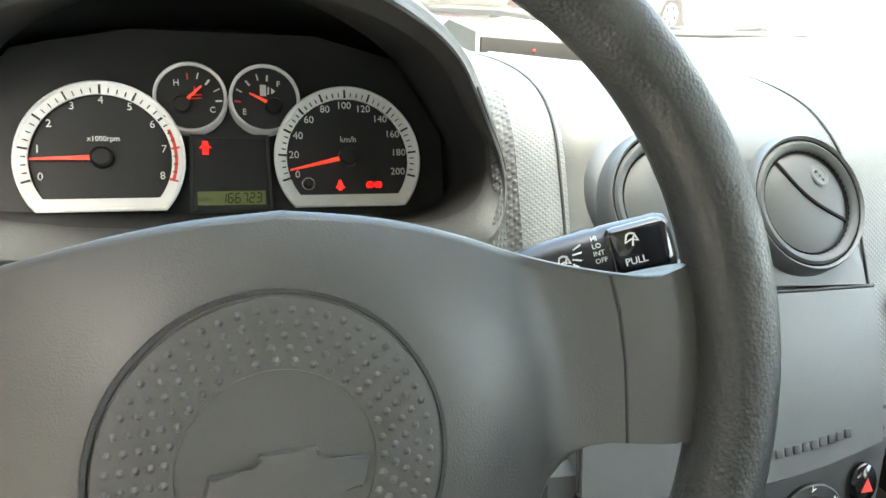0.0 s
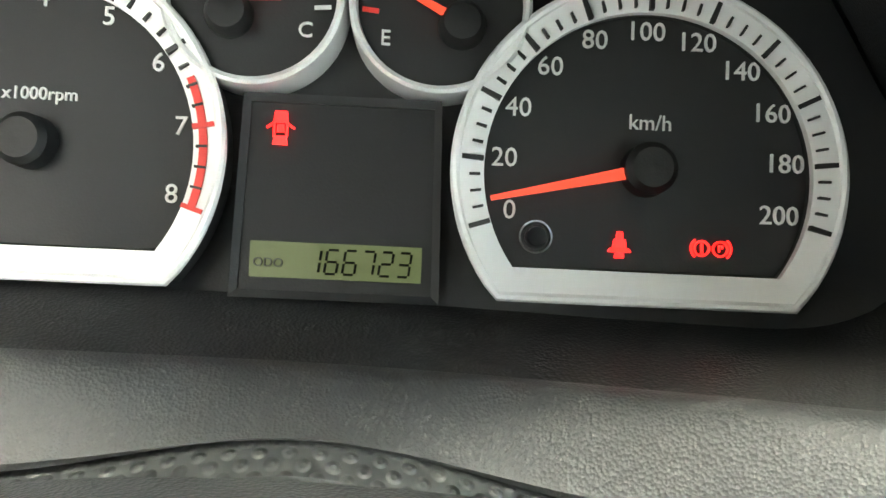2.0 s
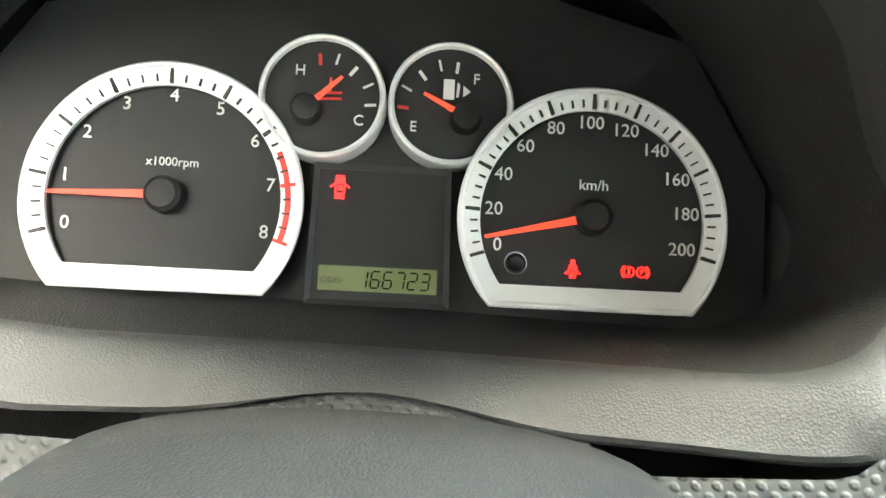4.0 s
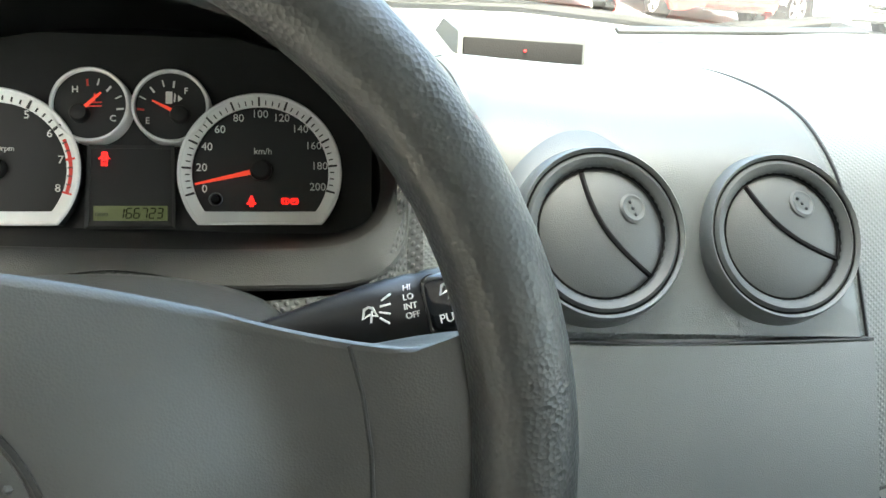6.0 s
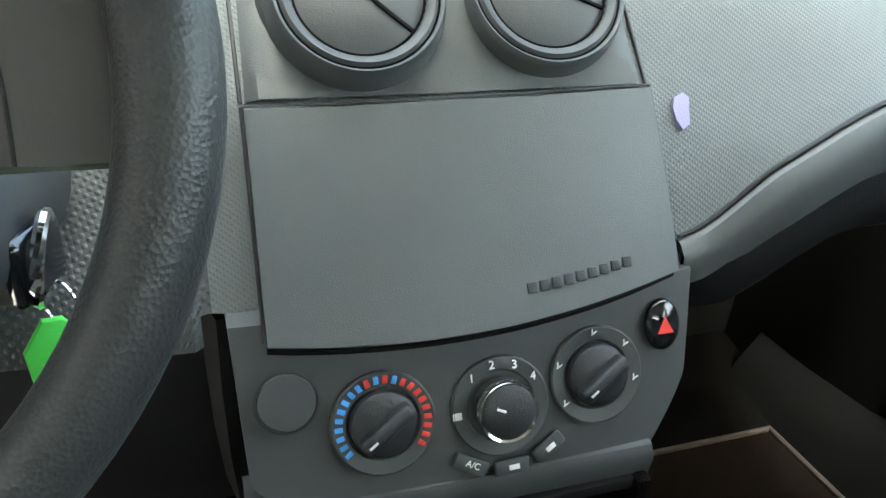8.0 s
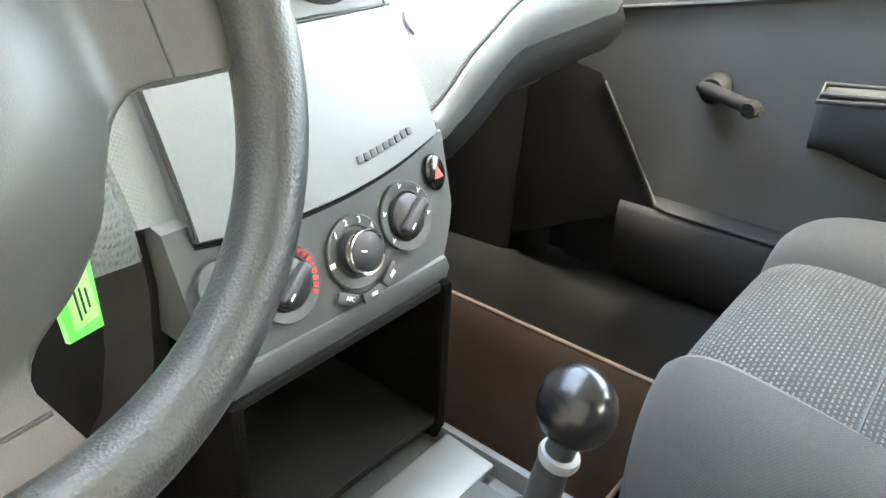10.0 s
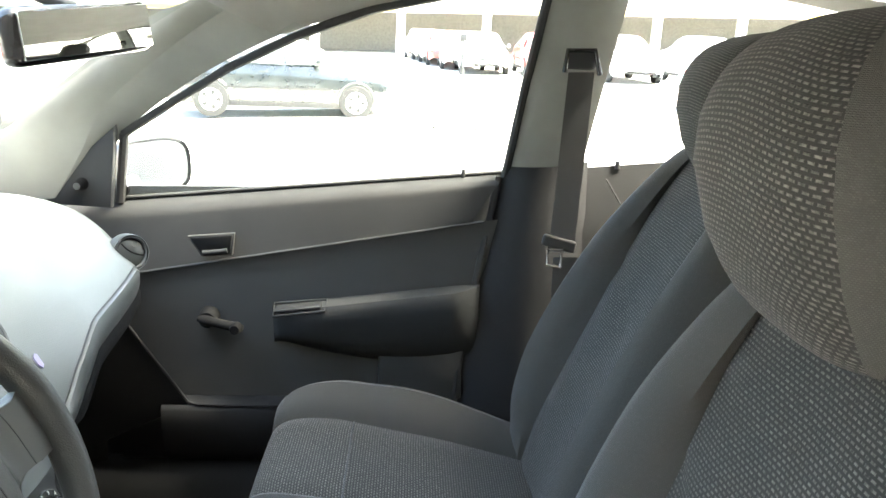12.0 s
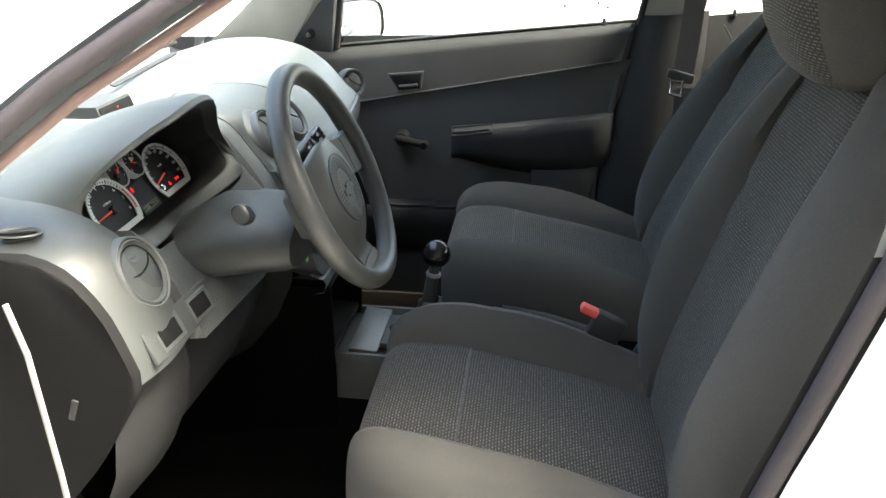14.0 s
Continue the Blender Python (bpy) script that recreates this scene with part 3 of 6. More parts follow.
lamp(.0775 - .006, VC - .0175, [(0, .0024, .0009, .0010), (0, -.0002, .0019, .0016), (0, -.0014, .0031, .0005), (0, -.0027, .0013, .0007)], "glowing red seat belt lamp", speedo)
brake = lamp(.0775 + .0175, VC - .0175, [(-.0024, .0004, .0003, .0009), (-.0024, -.0010, .0003, .0003)], "glowing red parking brake lamp with two ringed symbols", speedo)
for sx in (-1, 1):
    ring = [(math.cos(a), math.sin(a)) for a in np.linspace(0, 2 * math.pi, 24, endpoint=False)]
    at = CL @ pose(.0775 + .0175 + sx * .0024, VC - .0175, -.0034)
    part("symbol_ring", band([(x * .0021, y * .0021) for x, y in ring], [(x * .0016, y * .0016) for x, y in ring], at, .0006), LAMPRED, brake, smooth=False)
    arc = [(sx * math.cos(a), math.sin(a)) for a in np.linspace(-.9, .9, 10)]
    part("symbol_arc", prism([(x * .0030, y * .0030) for x, y in arc] + [(x * .0025, y * .0025) for x, y in arc[::-1]], at, .0006), LAMPRED, brake, smooth=False)
lettering("letter", "P", .0026, CL @ pose(.0775 + .0175 + .0024, VC - .0175, -.0030), LAMPRED, brake)
door_lamp = lamp(-.0155, .040, [(0, .0027, .0019, .0015), (-.0016, -.0004, .0003, .0019), (.0016, -.0004, .0003, .0019), (0, -.0002, .0010, .0010), (0, -.0033, .0019, .0011)], "glowing red open door lamp", cluster)
for sx in (-1, 1):
    part("lamp_door", rbox((.0020, .0006, .0006), .0001, CL @ pose(-.0155 + sx * .0027, .0404, -.0021, 0, 0, -sx * 35)), LAMPRED, door_lamp)


def small_gauge(cx, cy, marks, ang, name, label):
    g = part(name, disc(cx, cy, .0215, -.0098, .0088), DIAL, cluster, label)
    part("ring", revolve([(.0208, .0015), (.0212, .0038), (.0222, .0042), (.023, .0034), (.0232, 0), (.0234, -.009)], CL @ pose(cx, cy, -.001), 48), SILVER, g, "thin silver ring")
    for a, r0, w, mt in marks:
        part("tick", bar(cx, cy - .004, a, r0, r0 + .0042, w, w, .0012, .0004), mt, g, smooth=False)
    part("needle", bar(cx + (.0055 if ang > 90 else -.0055), cy - .0055, ang, .002, .0175, .0012, .0005, .004, .0008), NEEDLE, g, "orange pointer", smooth=False)
    part("needle_hub", revolve([(.0001, .006), (.0045, .0056), (.0058, .004), (.006, .001)], CL @ pose(cx + (.0055 if ang > 90 else -.0055), cy - .0055, 0), 24), MATTB, g)
    return g


tg = small_gauge(-.0235, .0725, [(95, .0155, .0006, REDP), (75, .0165, .0004, WHITE), (52, .0155, .0006, WHITE), (28, .0165, .0004, WHITE), (5, .0155, .0005, WHITE)], 44, "temperature_gauge", "small round temperature gauge")
fg = small_gauge(.0235, .0725, [(175, .0155, .0006, REDP), (152, .0165, .0004, WHITE), (128, .0155, .0006, WHITE), (104, .0165, .0004, WHITE), (84, .0155, .0006, WHITE)], 153, "fuel_gauge", "small round fuel gauge")
lettering("numeral", "H", .0055, CL @ pose(-.0235 - .0085, .0725 + .009, .0014), WHITE, tg)
lettering("numeral", "C", .0055, CL @ pose(-.0235 + .0135, .0725 - .0085, .0014), WHITE, tg)
lettering("numeral", "E", .0055, CL @ pose(.0235 - .0135, .0725 - .0095, .0014), WHITE, fg)
lettering("numeral", "F", .0055, CL @ pose(.0235 + .009, .0725 + .0095, .0014), WHITE, fg)
bm = prism([(.0205, .074), (.0245, .074), (.0245, .0815), (.0205, .0815)], CL @ pose(0, 0, .0012), .0004)
prism([(.0252, .075), (.0262, .075), (.0266, .0795), (.0256, .0805)], CL @ pose(0, 0, .0012), .0004, bm)
prism([(.0278, .0752), (.0305, .0773), (.0278, .0794)], CL @ pose(0, 0, .0012), .0004, bm)
part("fuel_symbol", bm, WHITE, fg, smooth=False)
bm = bmesh.new()
for k in range(2):
    prism([(-.0245, .071 + k * .0022), (-.0165, .0714 + k * .0022), (-.0165, .0722 + k * .0022), (-.0245, .0718 + k * .0022)], CL @ pose(0, 0, .0012), .0004, bm)
prism([(-.0212, .0735), (-.0204, .0735), (-.0204, .0795), (-.0212, .0795)], CL @ pose(0, 0, .0012), .0004, bm)
part("temperature_symbol", bm, REDP, tg, smooth=False)
screen = part("message_panel", prism([(-.0245, -.001), (.0245, -.001), (.0235, .047), (-.0235, .047)], CL @ pose(0, 0, -.0098), .0068), MATTB, cluster, "dark message panel")
part("panel_frame", band([(-.0262, -.003), (.0262, -.003), (.025, .0485), (-.025, .0485)], [(-.0242, -.001), (.0242, -.001), (.0232, .0465), (-.0232, .0465)], CL @ pose(0, 0, -.0035), .0022), DIAL, screen, smooth=False)
lcd = part("odometer", prism([(-.0215, .0022), (.0215, .0022), (.0215, .0112), (-.0215, .0112)], CL @ pose(0, 0, -.0029), .0006), LCD, screen, "green lit odometer display", smooth=False)
SEG = {"1": "cf", "2": "acdeg", "3": "acdfg", "6": "abdefg", "7": "acf"}


def digit(ch, x, y, h, bm):
    w = h * .5
    lean = .12
    spots = {"a": (w / 2, h, 1), "d": (w / 2, h / 2, 1), "g": (w / 2, 0, 1), "b": (0, h * .75, 0), "c": (w, h * .75, 0), "e": (0, h * .25, 0), "f": (w, h * .25, 0)}
    for s in SEG[ch]:
        px, py, flat = spots[s]
        a, b = (w * .4, h * .05) if flat else (h * .05, h * .2)
        prism([(x + px + i * a + lean * (py + j * b), y + py + j * b) for i, j in ((-1, -1), (1, -1), (1, 1), (-1, 1))], CL @ pose(0, 0, -.0018), .0005, bm)


bm = bmesh.new()
for i, ch in enumerate("166723"):
    digit(ch, -.0072 + i * .0045, .0036, .006, bm)
part("odometer_reading", bm, INK, lcd, "black odometer figures", smooth=False)
lettering("caption", "ODO", .0032, CL @ pose(-.0168, .0058, -.0021), TICK, lcd)

# centre stack: raised panel, cover, controls


def panel_point(x, k, lift):
    """A point on the vent panel: k runs down from the top edge to the split."""
    p = spline(lerp_profiles(PROFILES, x), 140)
    keep = p[[j for j in range(140) if p[j][0] < .43 and (p[j][1] > .9507 or p[j][0] > .3)]]
    last = max(j for j in range(140) if p[j][1] > .9507)
    u = (p[last][1] - .9507) / (p[last][1] - p[last + 1][1])
    keep = np.vstack([keep, p[last] * (1 - u) + p[last + 1] * u])
    d = np.concatenate([[0], np.cumsum(np.linalg.norm(np.diff(keep, axis=0), axis=1))])
    q = np.array([np.interp(k * d[-1], d, keep[:, c]) for c in (0, 1)])
    e = np.array([np.interp(min(1, k + .01) * d[-1], d, keep[:, c]) - np.interp(max(0, k - .01) * d[-1], d, keep[:, c]) for c in (0, 1)])
    n = np.array([e[1], -e[0]]) / np.linalg.norm(e)
    q = q + (n if n[1] > 0 else -n) * lift
    return (x, q[0], q[1])


rows = []
NI, NJ = 26, 34
for i in range(NI + 1):
    row = []
    for j in range(NJ + 1):
        k = j / NJ
        xr = .1125 - .020 * min(1, (1 - k) / .4) - .012 * max(0, (.6 - k) / .6) - .03 * max(0, (.12 - k) / .12) ** 2
        xl = -.115 + .02 * max(0, (.12 - k) / .12) ** 2
        edge = i in (0, NI) or j == 0
        row.append(panel_point(xl + (xr - xl) * i / NI, k, -.002 if edge else .0028 + .0042 * max(0, (k - .75) / .25) ** 2))
    rows.append(row)
outline = [panel_point(rows[0][j][0] - .0006, j / NJ, .0004) for j in range(NJ, -1, -1)] + [panel_point(rows[i][0][0], 0, .0004) for i in range(1, NI)] + [panel_point(rows[NI][j][0] + .0006, j / NJ, .0004) for j in range(NJ + 1)]
upper = part("vent_panel", grid(rows), STACK, dash, "smooth grey panel round the centre vents")
part("panel_groove", tube(outline, .0011, 6), DARK, upper)


def cover_point(f, k):
    """The radio cover: f across from left to right, k down from the split to the curved lower edge."""
    x = (-.1145 - .001 * k) * (1 - f) + (.1125 + .0065 * k) * f
    zb = .846 - .027 * f + .038 * f * f
    z = .9515 + (zb - .9515) * k
    return x, .1795 - (.9515 - z) * .51 - .0045 - .004 * math.sin(math.pi * f) - .002 * math.sin(math.pi * k), z


rows = []
NF, NK = 30, 24
for i in range(NF + 1):
    row = []
    for k in range(NK + 1):
        x, y, z = cover_point(i / NF, k / NK)
        row.append((x, y, z))
    x, y, z = row[-1]
    row = [(row[0][0], row[0][1] + .008, row[0][2] - .001)] + row + [(x, y + .004, z - .003), (x, y + .03, z - .004)]
    rows.append(row)
rows = [[(x, y + .02, z) for x, y, z in rows[0]]] + rows + [[(x, y + .02, z) for x, y, z in rows[-1]]]
cover = part("radio_cover", grid(rows), STACK, dash, "plain grey cover over the radio slot")
part("cover_gap", tube([(cover_point(f, 0)[0], cover_point(f, 0)[1] + .0015, .9527) for f in np.linspace(0, 1, 16)], .0007, 6), DARK, cover)
part("cover_gap", tube([(cover_point(1, k)[0] + .001, cover_point(1, k)[1] + .004, cover_point(1, k)[2]) for k in np.linspace(0, 1, 24)], .0013, 6), DARK, cover)
part("cover_gap", tube([(cover_point(0, k)[0] - .001, cover_point(0, k)[1] + .004, cover_point(0, k)[2]) for k in np.linspace(0, 1, 24)], .0013, 6), DARK, cover)
# black tube in the lower gap, standing for the shadow under the cover
part("cover_gap", tube([(cover_point(f, 1)[0], cover_point(f, 1)[1] + .009, cover_point(f, 1)[2] - .0055) for f in np.linspace(.0, 1, 30)], .0042, 8), CAPM, cover)
# raised maker's word drawn as plain blocks
for i in range(9):
    x, y, z = cover_point(.605 + .0315 * i, .85)
    part("letter_block", rbox((.0058, .0062, .0016), .0008, frame_at((x, y - .0003, z), (1, .02, 0), (0, .54, .84))), DARK, cover)


def face(v):
    """A pose on the stack's tilted face at (x, y, z), local z out of the face."""
    return frame_at(v, (1, 0, 0), (0, .33, .944))


# vents
def round_vent(o, m, r, turn, label):
    v = part("air_vent", revolve([(r * 1.1, -.016), (r * 1.07, -.006), (r * 1.035, .002), (r * 1.01, .006), (r * .985, .0075), (r * .95, .006), (r * .94, .001), (r * .94, -.01)], m, 56), STACK, o, label)
    part("seam_ring", revolve([(r * .955, .0055), (r * .94, .0045), (r * .918, .0055)], m, 48), CAPM, v)
    part("ring", revolve([(r * .925, -.002), (r * .92, .0055), (r * .88, .007), (r * .80, .0055), (r * .775, .0035), (r * .77, -.004)], m, 56), CONTROL, v)
    part("seam_ring", revolve([(r * .782, .004), (r * .765, .0028), (r * .748, .0035)], m, 48), CAPM, v)
    tm = m @ pose(0, 0, 0, 0, 0, turn)

    def dome(x, y):
        q = min(1.0, math.hypot(x, y) / (r * .755))
        return .0074 - .0055 * q ** 2.6

    f = part("flap", revolve([(max(.0001, r * .755 * u), dome(r * .755 * u, 0)) for u in np.linspace(0, 1, 14)] + [(r * .757, -.002)], m, 48), CONTROL, v, "domed vent flap")

    R = r * .75
    s, c, e = Vector((-.276 * R, .961 * R)), Vector((-.27 * R, -.02 * R)), Vector((.766 * R, -.643 * R))
    arc = [s * (1 - u) ** 2 + c * 2 * u * (1 - u) + e * u * u for u in np.linspace(0, 1, 19)]
    part("flap_gap", tube([tm @ Vector((q.x, q.y, dome(q.x, q.y))) for q in arc], .0015, 6), CAPM, f)
    dx, dy = R * .5, R * .38
    part("finger_dimple", revolve([(.0001, -.0002), (r * .10, .0002), (r * .15, .0011), (r * .18, .0004)], tm @ pose(dx, dy, dome(dx, dy) - .0004, -9, 12, 0), 24), CONTROL, f)
    bm = bmesh.new()
    for k in (-1, 0, 1):
        revolve([(.0001, .0012), (r * .018, .0009), (r * .024, 0)], tm @ pose(dx + k * r * .03, dy - k * r * .075, dome(dx, dy) - .0002), 8, bm)
    part("pips", bm, DARK, f)
    return v


VU = (0, .6, .8)
round_vent(dash, frame_at((-.0505, .204, 1.0005), (1, 0, 0), VU), .0455, 0, "round grey centre vent with a closed flap")
round_vent(dash, frame_at((.055, .205, 1.0005), (1, 0, 0), VU), .0455, 20, "round grey centre vent with a closed flap")
for sx in (-.0505, .055):
    rows = []
    for d, k in ((.004, 1.0), (.007, 1.07), (.014, 1.14), (.026, 1.19), (.045, 1.215), (.07, 1.2), (.10, 1.08)):
        rows.append([(sx + .0455 * k * math.cos(a), .203 + d + .0455 * k * .6 * math.sin(a), .9995 + .05 * d + .0455 * k * .8 * math.sin(a)) for a in np.linspace(0, 2 * math.pi, 56, endpoint=False)])
    part("vent_collar", grid(rows, closed_u=True), STACK, upper, "soft bulge behind the vent")
round_vent(dash, frame_at((-.536, .203, .962), (1, .08, 0), (0, .45, .89)), .047, 60, "round grey side vent")
round_vent(dash, frame_at((.584, .219, .950), (.72, -.69, 0), (.1, .25, .95)), .034, 20, "round grey side vent near the door")

# display pod on the dash top
YZ = Matrix(((0, 0, 1, 0), (1, 0, 0, 0), (0, 1, 0, 0), (0, 0, 0, 1)))
dp = part("display_pod", prism([(.507, 1.006), (.518, 1.0365), (.60, 1.031), (.66, 1.0)], Matrix.Translation((-.076, 0, 0)) @ YZ, .117, bevel=.004), CONTROL, dash, "low pod with a dark clock display")
part("display_window", rbox((.108, .021, .003), .0015, frame_at((-.0175, .5122, 1.0225), (1, 0, 0), (0, .33, .944))), CAPM, dp, "glossy dark display window")
part("display_pip", revolve([(.0001, .002), (.001, .0018), (.0012, 0)], frame_at((-.017, .5105, 1.0245), (1, 0, 0), (0, .33, .944)), 12), LAMPRED, dp)

# heater control panel
rows = []
for s in np.linspace(0, 1, 22):
    z = .853 - .104 * s
    y = .134 - .036 * s
    xl = -.134 + .004 * s + .03 * max(0, s - .75) ** 1.5 * 8
    xr = .132 - .012 * s - .045 * max(0, s - .55) ** 1.3 * 1.6
    row = [(x, y - .004 * math.cos(math.pi * (x + .01) / .3), z) for x in np.linspace(xl, xr, 30)]
    rows.append([(row[0][0] - .002, y + .05, z)] + row + [(row[-1][0] + .004, y + .06, z)])
rows.insert(0, [(x, y + .02, z + .004) for x, y, z in rows[0]])
rows.append([(x, y + .03, z - .012) for x, y, z in rows[-1]])
ctrl = part("heater_panel", grid(rows), CONTROL, dash, "dark grey heater control panel")


def dial_at(x, z):
    y = .134 - .036 * (.853 - z) / .096 - .0042
    return frame_at((x, y, z), (1, 0, 0), (0, .35, .937))


def heater_dial(x, z, ang, label, chrome=False):
    m = dial_at(x, z)
    d = part("heater_dial", revolve([(.0285, -.002), (.0285, .001), (.0275, .0018), (.0205, .0005), (.0195, -.001)], m, 44), CONTROL, ctrl, label)
    if chrome:
        k = part("knob", revolve([(.0001, .0145), (.014, .0145), (.0155, .0135), (.0168, .001)], m, 40), DARK, d)
        part("chrome_ring", revolve([(.0152, .0138), (.0165, .0145), (.0172, .0135), (.0172, .010), (.0168, .008)], m, 40), CHROME, k, "bright chrome ring")
    else:
        k = part("knob", revolve([(.0001, .007), (.015, .0062), (.0178, .004), (.0185, .0005)], m, 40), DARK, d)
        part("grip", rbox((.0335, .0085, .012), .003, m @ pose(0, 0, .009, 0, 0, ang), 3), DARK, k)
    part("mark", rbox((.0055, .0014, .0006), .0002, m @ pose(0, 0, .0151 if chrome else .0155, 0, 0, ang) @ pose(-.0105 if not chrome else -.005, 0, 0)), WHITE, k)
    return d


hd = heater_dial(-.060, .797, 35, "temperature dial with a blue and red scale")
for i in range(22):
    a = 215 - i * 250 / 21
    part("scale_mark", rbox((.0046, .0028, .0006), .0002, dial_at(-.060, .797) @ pose(.0242 * math.cos(radians(a)), .0242 * math.sin(radians(a)), .0012, 0, -3, a)), BLUEP if i < 8 or (i < 14 and i % 2 == 0) else REDP, hd)
fd = heater_dial(0.006, .796, -25, "fan dial with a chrome ring", True)
for i, text in enumerate(["1", "2", "3", "4"]):
    a = 132 - i * 32
    lettering("numeral", text, .0068, dial_at(0.006, .796) @ pose(.0242 * math.cos(radians(a)), .0242 * math.sin(radians(a)), .0022), WHITE, fd)
md = heater_dial(.065, .804, 35, "air direction dial")
for a in (215, 160, 92, 40, -12):
    bm = rbox((.0042, .0009, .0005), .0002, dial_at(.065, .804) @ pose(.0245 * math.cos(radians(a)), .0245 * math.sin(radians(a)), .0018, 0, 0, 30))
    rbox((.0009, .0034, .0005), .0002, dial_at(.065, .804) @ pose(.0245 * math.cos(radians(a)) - .001, .0245 * math.sin(radians(a)) + .001, .0018), bm=bm)
    part("air_symbol", bm, WHITE, md)
part("off_symbol", rbox((.0052, .0042, .0005), .0008, dial_at(.006 - .0255, .794) @ pose(0, 0, .0015)), WHITE, fd)
for i, (x, z, a) in enumerate(((-.014, .7675, -28), (.010, .7625, 2), (.0325, .7695, 32))):
    b = part("heater_button", rbox((.0205, .0085, .003), .0012, dial_at(x, z) @ pose(0, 0, .001, 0, 0, a)), CONTROL, ctrl)
    if i == 0:
        lettering("caption", "A/C", .0052, dial_at(x, z) @ pose(.001, 0, .0027, 0, 0, a), WHITE, b)
    else:
        part("button_symbol", rbox((.0062, .003, .0004), .0008, dial_at(x, z) @ pose(.001, 0, .0027, 0, 0, a)), WHITE, b)
part("blank_button", revolve([(.0001, .0012), (.0145, .0012), (.0152, .0006), (.0155, -.001)], dial_at(-.109, .815), 36), CONTROL, ctrl, "round blank cover")
part("seam_ring", revolve([(.0152, .0002), (.0158, .0006), (.0168, .0004)], dial_at(-.109, .815), 36), DARK, ctrl)
hz = part("hazard_button", revolve([(.0001, .0035), (.011, .003), (.0132, .0012), (.0138, -.001)], dial_at(.109, .826) @ Matrix.Diagonal((.82, 1.12, 1, 1)), 36), BLACK, ctrl, "black hazard button with a red triangle")
part("triangle", prism([(-.0052, -.0048), (.0052, -.0048), (0, .0052)], dial_at(.109, .826) @ pose(0, 0, .0034), .0005), REDP, hz, "red triangle", smooth=False)

# lower stack with an open cubby
low = part("stack_base", grid([[(x, y, z) for x in np.linspace(-.135, .10, 12)] for y, z in ((.123, .765), (.096, .758), (.092, .75), (.096, .732), (.113, .728))]), CONTROL, dash)
# cubby shade is painted: carpet black on the sides, near-black inside
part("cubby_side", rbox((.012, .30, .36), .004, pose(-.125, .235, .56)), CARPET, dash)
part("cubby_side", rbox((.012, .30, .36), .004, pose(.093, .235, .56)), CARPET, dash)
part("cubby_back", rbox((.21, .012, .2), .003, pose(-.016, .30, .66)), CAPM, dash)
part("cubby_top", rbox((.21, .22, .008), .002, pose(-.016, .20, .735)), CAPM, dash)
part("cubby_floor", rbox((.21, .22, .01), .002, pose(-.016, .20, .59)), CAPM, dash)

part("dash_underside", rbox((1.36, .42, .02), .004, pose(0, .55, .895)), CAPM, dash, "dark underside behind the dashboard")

# passenger side: curved strip, glovebox and underside
xs = np.linspace(.128, .565, 52)
rows = []
for x in xs:
    y, z = lerp_profiles(PROFILES, x)[-1]
    k = min(1, (x - .128) / .05, (.565 - x) / .03)
    h = .028 + .022 * max(0, k) ** .5
    rows.append([(x, y + .01, z + .002), (x, y - .004, z - .003), (x, y - .009, z - .3 * h), (x, y - .009, z - .7 * h), (x, y - .003, z - h), (x, y + .008, z - h - .002)])
part("dash_strip", grid(rows), STACK, dash, "smooth light grey curved strip")
part("strip_groove", tube([(x, lerp_profiles(PROFILES, x)[-1][0] + .001, lerp_profiles(PROFILES, x)[-1][1] + .001) for x in xs], .0016, 6), DARK, dash)
rows = []
for x in np.linspace(.127, .655, 40):
    y, z = lerp_profiles(PROFILES, x)[-1]
    k = max(0, min(1, (x - .125) / .06))
    o = .048 * k + .006
    rows.append([(x, y + .004, z - .5 * o), (x, y - .008, z - o), (x, y - .006, z - o - .02), (x, y + .012, z - o - .042), (x, y + .06, z - o - .07), (x, y + .14, z - o - .095), (x, y + .26, z - o - .12)])
# glovebox shade is put into its near-black colour
glove = part("glovebox", grid(rows), CAPM, dash, "glovebox under the curved strip, shade put in its colour")
part("glovebox_latch", rbox((.075, .012, .02), .004, pose(.33, .186, .846, 35, 0, 3)), DARK, glove)

# driver's side: knee panel, switch blanks, end cap
PLACE = Matrix(((.89, .098, .014, -.020), (-.061, 1.17, -.021, -.025), (.035, -.128, 1.158, -.121), (0, 0, 0, 1)))
rows = []
for x in np.linspace(-.735, -.150, 40):
    y, z = lerp_profiles(PROFILES, max(-.65, x * .9))[-1]
    y += .014 * max(0, (x + .3) / .15)
    rows.append([(x, y + .002, z + .004), (x, y - .003, z - .03), (x, y + .004, z - .08), (x, y + .03, z - .14), (x, y + .08, z - .20), (x, y + .16, z - .25)])
knee = part("knee_panel", grid(rows), BLTRIM, dash, "dark panel under the steering column")
cap = [tuple(p) for p in spline([(.66, 1.0), (.5, 1.022), (.34, 1.038), (.261, 1.042), (.227, 1.040), (.189, 1.022), (.157, .983), (.139, .94), (.129, .908), (.133, .892), (.153, .859), (.186, .807), (.218, .766), (.28, .70), (.4, .64), (.66, .62)], 60)]
endcap = part("end_cap", prism(cap, Matrix(((0, 0, -1, -.735), (1, 0, 0, 0), (0, 1, 0, 0), (0, 0, 0, 1))), .017, bevel=.005), CAPM, dash, "dark fuse cover on the dash end")
part("cover_slot", rbox((.004, .008, .026), .002, pose(-.753, .203, .876, 20, 0, 0)), DARK, endcap)
PLACE = Matrix()
SWM = frame_at((-.506, .1715, .884), (1, .015, -.1), (.1, .45, .89))
sw = part("switch_panel", rbox((.190, .046, .006), .003, SWM), CONTROL, dash, "dark panel with blank switches")
